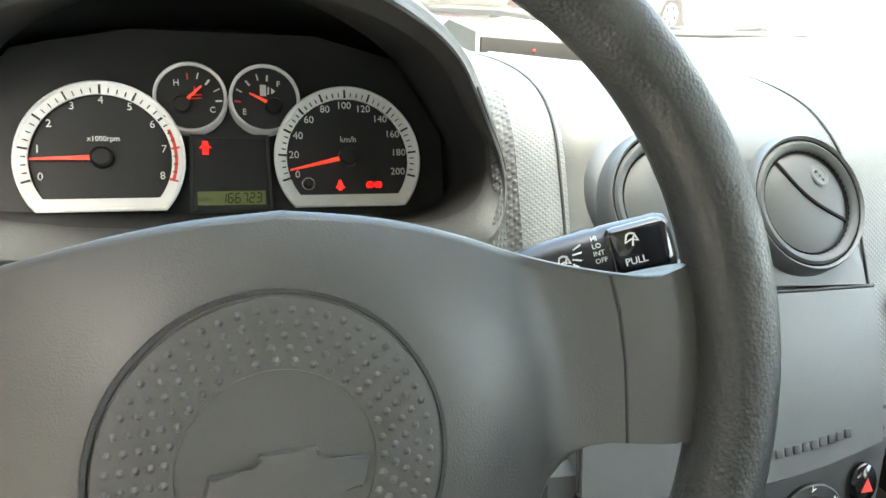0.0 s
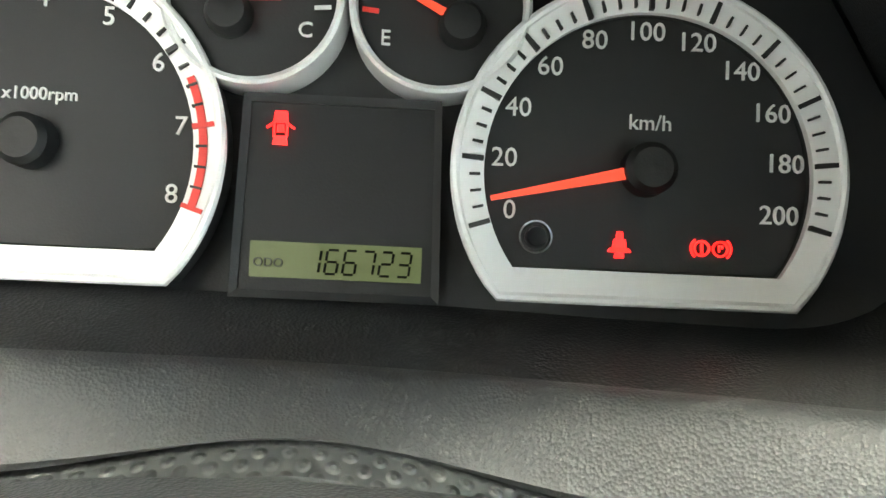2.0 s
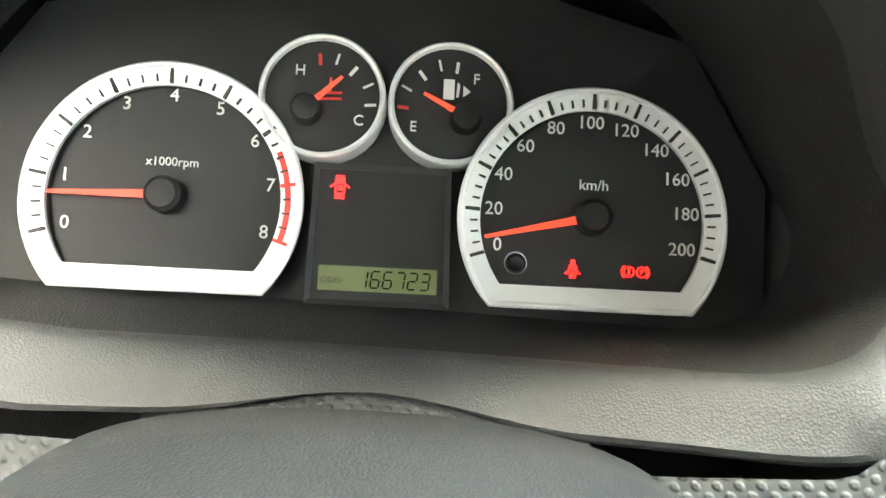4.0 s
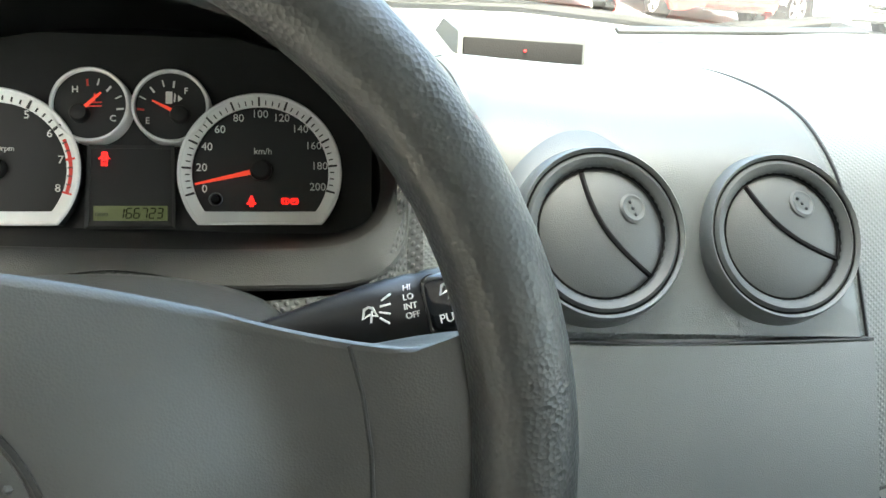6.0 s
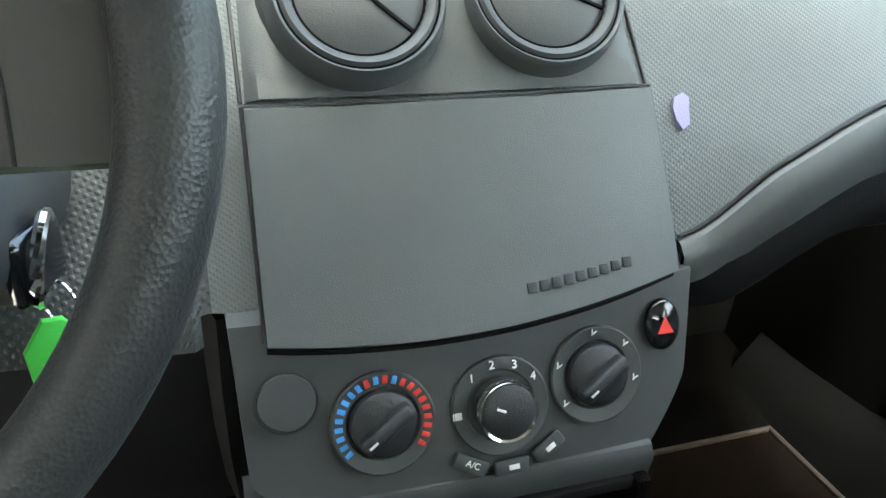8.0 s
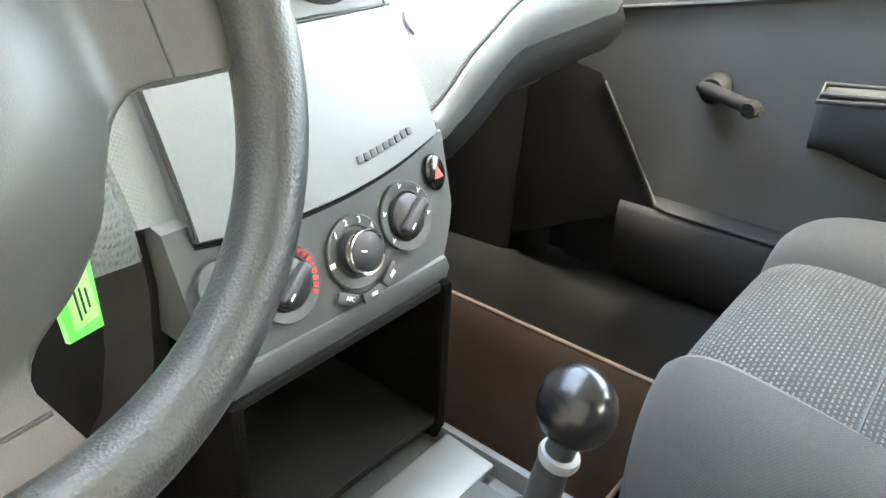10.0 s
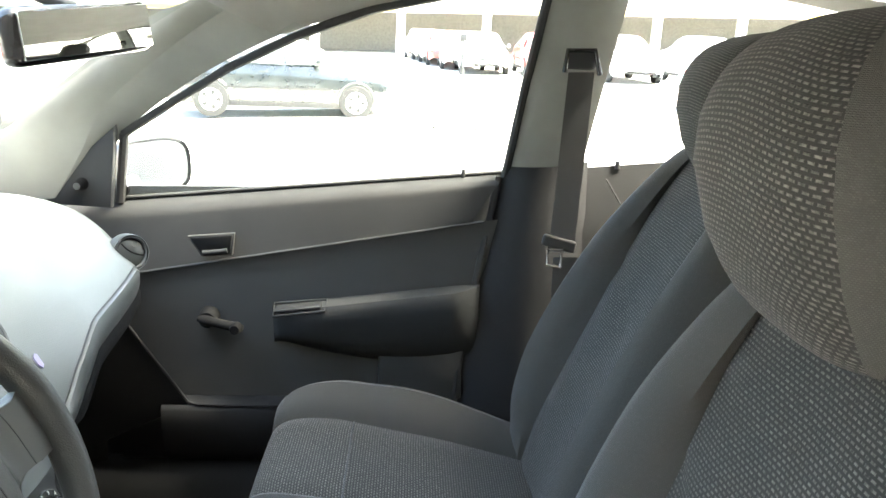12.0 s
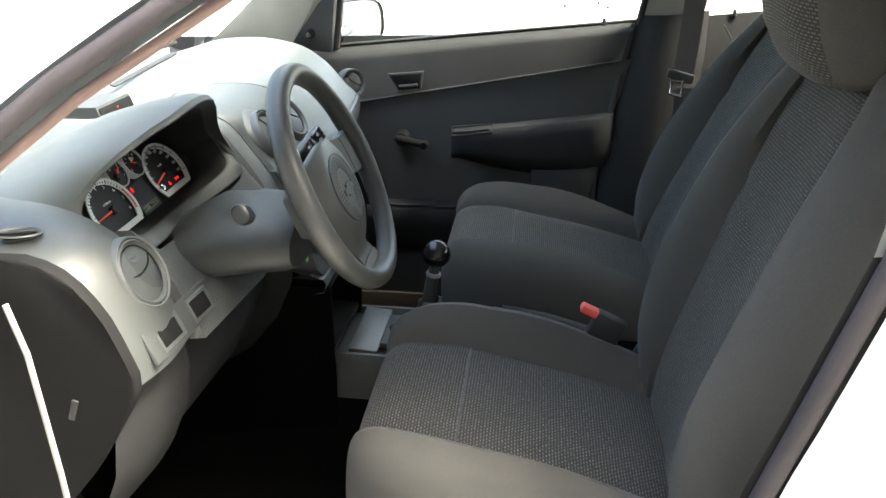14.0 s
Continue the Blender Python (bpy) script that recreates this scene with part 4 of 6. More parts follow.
for x in (-.043, .046):
    bs = part("blank_switch", rbox((.060, .034, .004), .003, SWM @ pose(x, 0, .0032)), STACK, sw)
    part("switch_recess", rbox((.046, .024, .002), .0008, SWM @ pose(x - .003, 0, .005)), CAPM, bs)
OVM = frame_at((-.598, .306, 1.0345), (-.56, .83, .09), (-.83, -.56, 0)) @ Matrix.Diagonal((.90, .55, 1, 1))
sv = part("demister_vent", revolve([(.001, -.006), (.018, -.006), (.022, -.001), (.026, .002), (.028, 0)], OVM, 36), STACK, dash, "small oval demister vent")
part("vent_hole", revolve([(.0001, .0005), (.021, .0005), (.0225, -.003)], OVM, 36), CAPM, sv)
part("vent_vane", rbox((.042, .004, .003), .001, OVM @ pose(0, 0, .002)), STACK, sv)
part("demister_slot", rbox((.2, .012, .004), .001, pose(-.38, .575, 1.017, 5, 0, 0)), DARK, dash)
part("demister_slot", rbox((.26, .012, .004), .001, pose(.22, .575, 1.044, 12, -4, -2)), DARK, dash)
part("paint_smudge", prism([(-.0055, -.004), (-.002, -.0105), (.0035, -.0075), (.0045, .002), (.006, .008), (.002, .0115), (-.0045, .009), (-.0062, .003)], frame_at((.1346, .1732, .9357), (1, .05, 0), (0, .535, .845)) @ pose(0, 0, -.003), .0048), SMUDGE, dash, "pale violet smudge", smooth=False)

# ---- steering wheel and column ----
WC = Vector((-.306, .0216, .997))
WU = (0, .421, .907)
WM = frame_at((-.309, .0216, .997), (.998, .0627, 0), WU)
WR = frame_at((-.2966, .0152, 1.0172), (.998, .0627, 0), WU)
wheel = thing("steering_wheel", "dark grey four-spoke steering wheel, worn rim", "steering wheel")
RIM = .1575
bm = bmesh.new()
nr = 96
rings = []
for i in range(nr):
    a = 2 * math.pi * i / nr
    rr = .0148 + .0007 * math.cos(4 * a)
    c = Vector((math.cos(a), math.sin(a), 0))
    rings.append([bm.verts.new(WR @ (c * (RIM + rr * math.cos(b)) + Vector((0, 0, rr * 1.12 * math.sin(b))))) for b in np.linspace(0, 2 * math.pi, 20, endpoint=False)])
for i in range(nr):
    p, q = rings[i], rings[(i + 1) % nr]
    for k in range(20):
        bm.faces.new((p[k], q[k], q[(k + 1) % 20], p[(k + 1) % 20]))
part("rim", bm, WHEEL, wheel, "grained dark grey rim")
half = [(0, .0735), (.03, .0705), (.06, .064), (.10, .0525), (.135, .0465), (.163, .047), (.168, -.012), (.150, -.0175), (.118, -.0155), (.103, -.021), (.088, -.041), (.078, -.06), (.06, -.078), (.043, -.089), (.034, -.10), (.034, -.112), (.038, -.128), (.043, -.140), (.022, -.145)]
outl = half + [(0, -.146)] + [(-min(x, .11 + (x - .11) * .5) if x > .11 else -x, y) for x, y in half[:0:-1]]


def pad_height(x, y):
    r = math.hypot(x, y)
    return .026 - .0248 * (min(1.0, max(0, r - .052) / .048)) ** 1.4 if r < .10 else .0012 + .011 * min(1, (r - .10) / .045)



def domed_plate(outline, m, height, thick):
    """A star-shaped plate with a rounded edge whose top follows height(x, y), with an open back."""
    rows = []
    for u, dz in ((.84, -thick), (.93, -.019), (.975, -.0105), (.993, -.0055), (.999, -.0025), (.99, -.0007)):
        rows.append([m @ Vector((x * u, y * u, height(x * u, y * u) + dz)) for x, y in outline])
    for k, reach in enumerate((.20, .155, .145, .135, .125, .115, .105, .097, .089, .081, .073, .065, .058, .05, .035, .02, .002)):
        row = []
        for x, y in outline:
            r = math.hypot(x, y)
            u = min(.968 - .004 * k, reach / r)
            row.append(m @ Vector((x * u, y * u, height(x * u, y * u))))
        rows.append(row)
    return grid(rows, closed_u=True)


smooth_outl = [tuple(p) for p in spline(outl + [outl[0]], 150)[:-1]]
padm = part("airbag_pad", domed_plate(smooth_outl, WM, pad_height, .03), WHEELPAD, wheel, "grey padded hub with spokes")
HM = WM @ pose(-.005, 0, .0262) @ Matrix.Diagonal((.765, .765, 1, 1))
part("hub_groove", revolve([(.0645, -.002), (.0655, .0004), (.0672, .0004), (.0685, -.004)], HM, 64), DARK, padm)
hub = part("hub_disc", revolve([(.0001, -.0015), (.0345, -.0015), (.036, -.003), (.0375, .0005), (.060, .0008), (.064, .0004), (.0655, -.004)], HM, 64), WHEELPAD, padm, "round hub cover with a ring of small pips")
bm = bmesh.new()
for j, rr in enumerate((.0405, .0452, .0499, .0546, .0595)):
    cnt = 36 + 5 * j
    for i in range(cnt):
        a = 2 * math.pi * (i + .5 * (j % 2)) / cnt
        if abs(math.degrees(a) % 360 - 270) > 12:
            revolve([(.0001, .0014), (.0009, .0011), (.0019, 0)], HM @ pose(rr * math.cos(a), rr * math.sin(a), .0005), 6, bm)
tagged(part("pip_ring", bm, WHEELPAD, hub), kind="stuff")
emb = [(-.0335, -.0085), (-.0305, .0045), (-.0115, .0045), (-.0115, .0105), (.0125, .0105), (.0125, .0045), (.0335, .0045), (.0305, -.0085), (.0105, -.0085), (.0105, -.0135), (-.0135, -.0135), (-.0135, -.0085)]
part("emblem", prism(emb, HM @ pose(.003, -.003, -.002) @ Matrix.Diagonal((.93, .93, 1, 1)), .0046, bevel=.0012), WHEELPAD, hub, "raised plain badge")
for s in (1, -1):
    part("spoke_seam", tube([WM @ Vector((s * x, y, pad_height(s * x, y) - .0002)) for x, y in ((.119, .0475), (.123, .033), (.1255, .015), (.126, 0), (.126, -.0155))], .0008, 6), DARK, padm)
    part("spoke_seam", tube([WM @ Vector((s * x, y, pad_height(s * x, y) + .0003)) for x, y in ((.0, -.112), (.018, -.1125), (.034, -.112))], .001, 6), DARK, padm)

column = thing("steering_column", "dark plastic steering column shroud with stalks and key", "steering column")
rows = []
for y, s, cz, h in ((.058, .6, .930, .03), (.062, .9, .930, .038), (.075, 1.0, .930, .043), (.13, 1.05, .928, .049), (.15, 1.06, .926, .052), (.165, 1.08, .923, .050), (.207, 1.1, .913, .0575), (.235, 1.1, .90, .055)):
    rows.append([(WC.x + .096 * s * math.copysign(abs(math.cos(a)) ** .85, math.cos(a)), y, cz + h * math.copysign(abs(math.sin(a)) ** .85, math.sin(a))) for a in np.linspace(0, 2 * math.pi, 48, endpoint=False)])
shroud = part("shroud", grid(rows, closed_u=True, cap=True), SHROUD, column, "dark grey column shroud")


rows = []
for x in np.linspace(-.374, -.238, 40):
    z = .9615 + ARCH * max(0, math.cos(math.pi * max(-1, min(1, (x + .306) / .068)) / 2)) ** 2
    y, z = .043 * sag(x), z - .027 * sag(x)
    rows.append([(x, .214 + y, z - .0015), (x, .2085 + y, z - .0008), (x, .200 + y, z - .0022), (x, .185 + y, z - .006), (x, .16 + y, z - .012)])
part("cowl_edge", grid(rows), PAD, column, "rolled edge with raised pips over the column")

RY, RZ = .0142, .0112


def stalk(a, b, label):
    """A stalk that swells towards its end, in a frame whose x runs along it and whose z looks at the driver."""
    a, b = Vector(a), Vector(b)
    m = frame_at(a, b - a, Vector((0, .45, .9)))
    n = (b - a).length
    rings = []
    for s in (0, .1, .2, .3, .42, .56, .70, .72, .74, .86, .955, .985, 1.0):
        k = np.interp(s, (0, .2, .42, .56, .70, .72, .74, .955, .985, 1), (.45, .62, .86, .97, 1, .96, 1, .97, .88, .6))
        rings.append([m @ Vector((n * s, RY * k * math.copysign(abs(math.sin(t)) ** .85, math.sin(t)), RZ * k * math.copysign(abs(math.cos(t)) ** .85, math.cos(t)))) for t in np.linspace(0, 2 * math.pi, 32, endpoint=False)])
    return part("stalk", grid(rings, closed_u=True, cap=True), STALKM, column, label), m, n


st, SMX, SL = stalk((-.236, .116, .988), (-.131, .090, 1.033), "black wiper stalk with white symbols")
part("stalk_tip", rbox((.028, .0225, .010), .0045, SMX @ pose(SL - .0165, .001, RZ - .0035), 4), BLACK, st, "glossy end cap of the stalk")
lettering("caption", "PULL", .0044, SMX @ pose(SL - .0195, -.0042, RZ + .0017), WHITE, st)


def wiper_symbol(x, y, z, s):
    """A small screen outline with a blade, as raised print."""
    m = SMX @ pose(x, y, z) @ Matrix.Diagonal((s, s, 1, 1))
    bm = band([(-1, -.5), (-.6, .7), (0, .9), (.6, .7), (1, -.5), (0, -.2)], [(-.72, -.3), (-.42, .48), (0, .64), (.42, .48), (.72, -.3), (0, .05)], m, .0006)
    return prism([(-.12, -1.0), (.12, -1.0), (.5, .3), (.3, .35)], m, .0006, bm)


part("wiper_symbol", wiper_symbol(SL - .0195, .0055, RZ + .0013, .0032), WHITE, st, smooth=False)
part("wiper_symbol", wiper_symbol(.0675, .0028, RZ * .96, .0032), WHITE, st, smooth=False)
for i in range(4):
    y = .0092 - i * .0033
    z = RZ * .985 * (1 - (abs(y) / RY) ** 2.2) ** .48
    lettering("caption", ("HI", "LO", "INT", "OFF")[i], .0031, SMX @ pose(.0825 + .0003 * i, y, z + .0004, math.degrees(-y / RY * .7), 0, 0), WHITE, st)
    part("stalk_dash", rbox((.0042, .0007, .0012), .0002, SMX @ pose(.0745 - .0006 * i, y * .8, RZ * .985 * (1 - (abs(y * .8) / RY) ** 2.2) ** .48, math.degrees(-y / RY * .6), 0, 25 - i * 22)), WHITE, st)
stalk((-.385, .115, .985), (-.485, .088, 1.028), "black light stalk")

# ---- open space below: key in the lock ----
LK = Vector((-.231, .124, .902))
lock = part("ignition_lock", revolve([(.0001, .012), (.012, .012), (.0145, .009), (.016, -.02)], frame_at(LK, (0, -.3, 1), (0, 1, .3)), 28), DARK, column, "worn metal ignition lock")
keys = thing("key_bunch", "black car key with a bright green plastic tag hanging", "key")
keyhead = part("key_head", rbox((.009, .036, .030), .006, frame_at(LK + Vector((.026, -.019, .013)), (.9, -.3, 0), (.3, .9, 0)), 3), BLACK, keys)
part("split_ring", tube([LK + Vector((.029 + .008 * math.cos(a), -.008 - .006 * math.cos(a), -.015 + .012 * math.sin(a))) for a in np.linspace(0, 2 * math.pi, 24, endpoint=False)], .0009, 6, closed=True), CHROME, keys, "steel split ring")
TGM = frame_at(LK + Vector((.028, -.019, -.042)), (.95, .3, .03), (-.08, .05, 1))
tag = part("key_tag", prism([(-.013, -.027), (.010, -.030), (.013, .012), (.004, .026), (-.004, .027), (-.014, .014)], TGM, .004, bevel=.0012), GREENTAG, keys, "bright green plastic key tag")
part("tag_paper", rbox((.017, .030, .0006), .0002, TGM @ pose(0, -.007, .0041)), TAGPAPER, tag)
bm = bmesh.new()
for i in range(3):
    rbox((.0014, .020 - .004 * i, .0003), .0001, TGM @ pose(-.003 + .0035 * i, -.008, .0046), bm=bm)
part("tag_writing", bm, TICK, tag)


part("key_loop", tube([LK + Vector((.029 + .004 * math.sin(a), -.019 + .0155 * math.cos(a), .013 + .019 * math.sin(a))) for a in np.linspace(0, 2 * math.pi, 28, endpoint=False)], .0028, 8, closed=True), CHROME, keys, "worn metal key bow")


# ---- floor, tunnel, console ----
# the cabin is laid out square and then set to the lean and width of the parked car
CABIN = Matrix(((.9232, .0413, .1203, -.0756), (.0194, 1.0413, .0418, -.032), (-.0083, -.0545, 1.0231, -.0294), (0, 0, 0, 1)))
PLACE = CABIN
floor = tagged(part("floor", grid([[(x, y, .36 + (.10 * max(0, (y - .45)) * 2 if y > .45 else 0)) for x in np.linspace(-.80, .84, 12)] for y in np.linspace(-1.6, .75, 16)]), CARPET), "carpeted car floor, shade put in its colour", "floor", kind="structure")
rows = []
for y in np.linspace(-1.2, .6, 20):
    rows.append([(x, y, z) for x, z in ((-.16, .36), (-.13, .42), (-.115, .53), (-.10, .565), (0, .572), (.10, .565), (.115, .53), (.13, .42), (.16, .36))])
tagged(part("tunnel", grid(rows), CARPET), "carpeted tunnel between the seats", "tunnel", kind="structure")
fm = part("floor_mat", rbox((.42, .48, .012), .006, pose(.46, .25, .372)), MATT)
tagged(fm, "brown carpet floor mat with a bound edge", "floor mat")
part("mat_binding", tube([(.25, .01, .379), (.25, .49, .379), (.67, .49, .379), (.67, .01, .379)], .005, 8, closed=True), BINDING, fm)
# passenger sill, footwell wall and kick panel carry their shade as near-black colour
sillp = tagged(part("sill_trim", grid([[(x, y, z) for x, z in ((.68, .36), (.70, .41), (.735, .455), (.79, .47), (.82, .46))] for y in np.linspace(-.55, .62, 14)]), CAPM), "plastic sill trim by the door, darkened for shade", "trim", kind="structure")
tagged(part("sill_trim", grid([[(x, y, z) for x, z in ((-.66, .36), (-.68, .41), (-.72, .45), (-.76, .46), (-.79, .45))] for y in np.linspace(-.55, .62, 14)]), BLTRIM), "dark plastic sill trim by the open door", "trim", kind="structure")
tagged(part("footwell_wall", grid([[(x, y, z) for y, z in ((.70, .36), (.72, .6), (.72, .8), (.70, 1.0))] for x in np.linspace(-.78, .82, 8)]), CAPM), "front wall of the footwells, coloured as in shade", "wall", kind="structure")
kick = tagged(part("kick_panel", grid([[(x, y, z) for z in np.linspace(.40, .92, 8)] for x, y in ((.735, .70), (.735, .52), (.745, .40), (.775, .33))]), CAPM), "kick panel beside the passenger footwell, coloured as in shade", "wall", kind="structure")

console = thing("centre_console", "dark plastic console with a flat tray and gear boot", "console")
part("console_body", grid([[(x, y, z) for x, z in ((-.118, .45), (-.116, .59), (-.108, .602), (-.10, .602), (-.094, .588), (.094, .588), (.10, .602), (.108, .602), (.116, .59), (.118, .45))] for y in np.linspace(-.34, .125, 12)], cap=True), CONTROL, console)
part("tray_plate", rbox((.186, .055, .010), .003, pose(0, .048, .600, 4, 0, 0)), STACK, console, "flat light grey cover plate")
part("boot_frame", rbox((.13, .19, .012), .004, pose(0, -.075, .600)), CONTROL, console)
gear = thing("gear_lever", "black ball gear knob on a leather boot", "gear lever")
rows = []
rng = random.Random(4)
for k, (z, s) in enumerate(((.603, .95), (.612, .92), (.624, .76), (.636, .58), (.648, .44), (.662, .34), (.672, .37), (.676, .30))):
    ring = []
    for i in range(44):
        a = 2 * math.pi * i / 44
        fold = 1 + (.12 * math.sin(5 * a + .9 * k) + .07 * math.sin(9 * a - .7 * k)) * (0.25 if k in (0, 7) else 1)
        px, py = .058 * s * fold * math.copysign(abs(math.cos(a)) ** .75, math.cos(a)), .085 * s * fold * math.copysign(abs(math.sin(a)) ** .75, math.sin(a))
        ring.append((px - .001 * k, -.072 + py * (1 - .05 * k), z))
    rows.append(ring)
part("boot", grid(rows, closed_u=True), LEATHER, gear, "creased black leather boot")
part("lever", tube([(-.008, -.066, .65), (-.009, -.076, .72), (-.009, -.083, .75)], [.014, .0115, .009], 16), DARK, gear)
part("collar", revolve([(.0095, -.004), (.0135, -.0035), (.0145, 0), (.0135, .0035), (.0095, .004)], frame_at((-.009, -.079, .728), (1, 0, 0), (0, 1, .2)), 28), RINGGREY, gear, "grey ring under the knob")
bm = bmesh.new()
bmesh.ops.create_uvsphere(bm, u_segments=36, v_segments=22, radius=.0262, matrix=pose(-.009, -.085, .768))
part("knob", bm, KNOBM, gear, "glossy black ball knob")
hb = thing("handbrake", "grey handbrake lever with a chrome button", "handbrake")
part("lever", tube([(.03, -.42, .59), (.038, -.28, .625), (.043, -.205, .635)], [.018, .016, .014], 16), DARK, hb)
part("button", tube([(.043, -.21, .635), (.0435, -.19, .637)], .009, 14), CHROME, hb, "bright release button")


# ---- seats ----
def strip_of(rows, a, b):
    return [r[a:b + 1] for r in rows]


def seat(x0, dy, label, recline=0.0, up=0.0, head=0.0):
    s = thing("front_seat", label, "seat", "front seats")
    # cushion: sections across the seat, from front to back
    stations = [(-.022, -.075, .0), (-.010, -.030, .0), (-.006, -.002, .3), (-.026, .016, .6), (-.06, .022, .85), (-.12, .018, 1.05), (-.18, .006, 1.2), (-.235, -.005, 1.35), (-.30, -.018, 1.25), (-.37, -.036, 1.0), (-.45, -.058, .7), (-.50, -.07, .5)]
    base = [(-.245, .50), (-.262, .56), (-.264, .63), (-.256, .655), (-.236, .676), (-.205, .686), (-.175, .687), (-.155, .682), (-.146, .673), (-.142, .675), (-.095, .679), (-.045, .68), (0, .6805),
            (.045, .68), (.095, .679), (.142, .675), (.146, .673), (.155, .682), (.175, .687), (.205, .686), (.236, .676), (.256, .655), (.264, .63), (.262, .56), (.245, .50)]
    rows = []
    fine = []
    for st in spline(stations, 40):
        y, dz, bol = st
        row = []
        for x, z in base:
            ax = abs(x)
            lift = .032 * bol * max(0, min(1, (ax - .146) / .06)) * (1 if z > .6 else max(0, (z - .5) / .1))
            zz = z + (dz + up if z > .6 else dz * .2) + lift
            taper = 1 - .25 * ((y + .15) / .15) ** 2 * (ax / .26) if y > -.15 else 1
            if abs(y + .158) < .008 and ax < .145:
                zz -= .007
            row.append((x0 + x * taper, y + dy - .018, zz))
        rows.append(row)
    front = [(x0 + (x - x0) * .9, y + .0, .56 + (z - .56) * .3) for x, y, z in rows[0]]
    low = [(x0 + (x - x0) * .88, y - .02, .50) for x, y, z in rows[0]]
    rows = [low, front] + rows
    part("cushion_bolster", grid(strip_of(rows, 0, 8)), CLOTH, s, "plain dark grey side bolster")
    part("cushion_bolster", grid(strip_of(rows, 16, 24)), CLOTH, s, "plain dark grey side bolster")
    part("cushion_insert", grid(strip_of(rows, 8, 16)), INSERT, s, "patterned dark woven cloth centre")
    part("seam", tube([(x, y, z - .0005) for x, y, z in min(rows[2:], key=lambda r: abs(r[12][1] - dy + .176))[8:17]], .0018, 6), DARK, s)
    part("seat_base", rbox((.46, .42, .16), .02, pose(x0, -.28 + dy, .45)), DARK, s)
    # backrest: sections across, from the bottom up
    prof = [(.60, -.455, .9, .25), (.66, -.462, .95, .5), (.72, -.475, 1.0, .85), (.80, -.50, 1.03, 1.1), (.88, -.527, 1.03, 1.1), (.95, -.55, 1.0, 1.0), (1.02, -.575, .95, .85), (1.09, -.602, .86, .6), (1.14, -.622, .76, .4), (1.18, -.64, .62, .2), (1.20, -.66, .5, .0)]
    across = [(-.235, -.165), (-.258, -.10), (-.262, -.04), (-.252, .02), (-.228, .048), (-.20, .056), (-.175, .044), (-.158, .022), (-.147, -.004), (-.142, 0), (-.09, .004), (-.045, .0), (0, -.002),
              (.045, .0), (.09, .004), (.142, 0), (.147, -.004), (.158, .022), (.175, .044), (.20, .056), (.228, .048), (.252, .02), (.262, -.04), (.258, -.10), (.235, -.165)]
    rows = []
    for z, y, w, b in spline(prof, 40):
        row = []
        y -= recline * (z - .60)
        for x, d in across:
            f = d * b * (.8 if recline == 0 else .92) if d > 0 and abs(x) > .145 else d
            vee = .972 - .35 * (.133 - min(.133, abs(x)))
            if abs(x) < .145 and abs(z - vee) < .009:
                f -= .006
            row.append((x0 + x * (w if abs(x) > .148 else min(1, w + .12)), y + dy + f, z + .25 * f))
        rows.append(row)
    part("backrest_bolster", grid(strip_of(rows, 0, 8)), CLOTH, s, "plain dark grey side bolster")
    part("backrest_bolster", grid(strip_of(rows, 16, 24)), CLOTH, s, "plain dark grey side bolster")
    part("backrest_insert", grid(strip_of(rows, 8, 16)), INSERT, s, "patterned dark woven cloth centre")
    part("back_shell", grid([[r[0], ((r[0][0] + r[24][0]) / 2, r[0][1] - .03, r[0][2]), r[24]] for r in rows]), CLOTH, s)
    part("shoulder", grid([rows[-1], [(x0 + (x - x0) * .9, y - .06, z + .01) for x, y, z in rows[-1]], [(x0 + (x - x0) * .8, y - .12, z - .03) for x, y, z in rows[-1]]]), CLOTH, s)
    # headrest: front cloth and plain surround
    hr = []
    for z, y, w, t in spline([(1.165, -.62, .55, .7), (1.175, -.605, .80, .9), (1.20, -.592, .93, 1.0), (1.25, -.575, 1.0, 1.05), (1.30, -.567, .99, 1.0), (1.34, -.572, .90, .92), (1.37, -.585, .74, .78), (1.388, -.605, .5, .55), (1.396, -.63, .22, .25)], 26):
        ring = []
        y += head
        z -= .012 if recline == 0 else .032
        for a in np.linspace(0, 2 * math.pi, 40, endpoint=False):
            cx, cy = math.cos(a), math.sin(a)
            px = .130 * w * math.copysign(abs(cx) ** .62, cx)
            py = .072 * t * math.copysign(abs(cy) ** .68, cy)
            ring.append((x0 + px, y + dy - .06 + py, z))
        hr.append(ring)
    pad = part("headrest", grid([r[16:] + r[:5] for r in hr]), CLOTH, s, "plain dark grey headrest")
    part("headrest_face", grid([r[4:17] for r in hr]), INSERT, pad, "patterned dark woven cloth face")
    bm = tube([(x0 - .06, -.67 + dy - recline * .6, 1.13), (x0 - .06, -.665 + dy - recline * .65, 1.19)], .007, 10)
    part("headrest_post", bm, CHROME, s)
    part("headrest_post", tube([(x0 + .06, -.67 + dy - recline * .6, 1.13), (x0 + .06, -.665 + dy - recline * .65, 1.19)], .007, 10), CHROME, s)
    return s


seat(-.360, 0.0, "driver's dark grey cloth seat with patterned centre", head=.024)
seat(.350, -.052, "passenger's dark grey cloth seat with patterned centre", .15, .004, -.116)
bk = thing("belt_buckle", "seat belt buckle with a red release button", "belt buckle")
part("buckle_body", rbox((.026, .055, .07), .006, pose(-.125, -.385, .685, 25, 0, 0)), DARK, bk)
part("release_button", rbox((.022, .048, .014), .004, pose(-.125, -.368, .722, 25, 0, 0)), REDBUTTON, bk, "red release button")
part("stem", rbox((.018, .03, .14), .004, pose(-.12, -.43, .60, 25, 0, 0)), DARK, bk)
rear = thing("rear_bench", "plain dark rear bench behind the front seats", "seat")
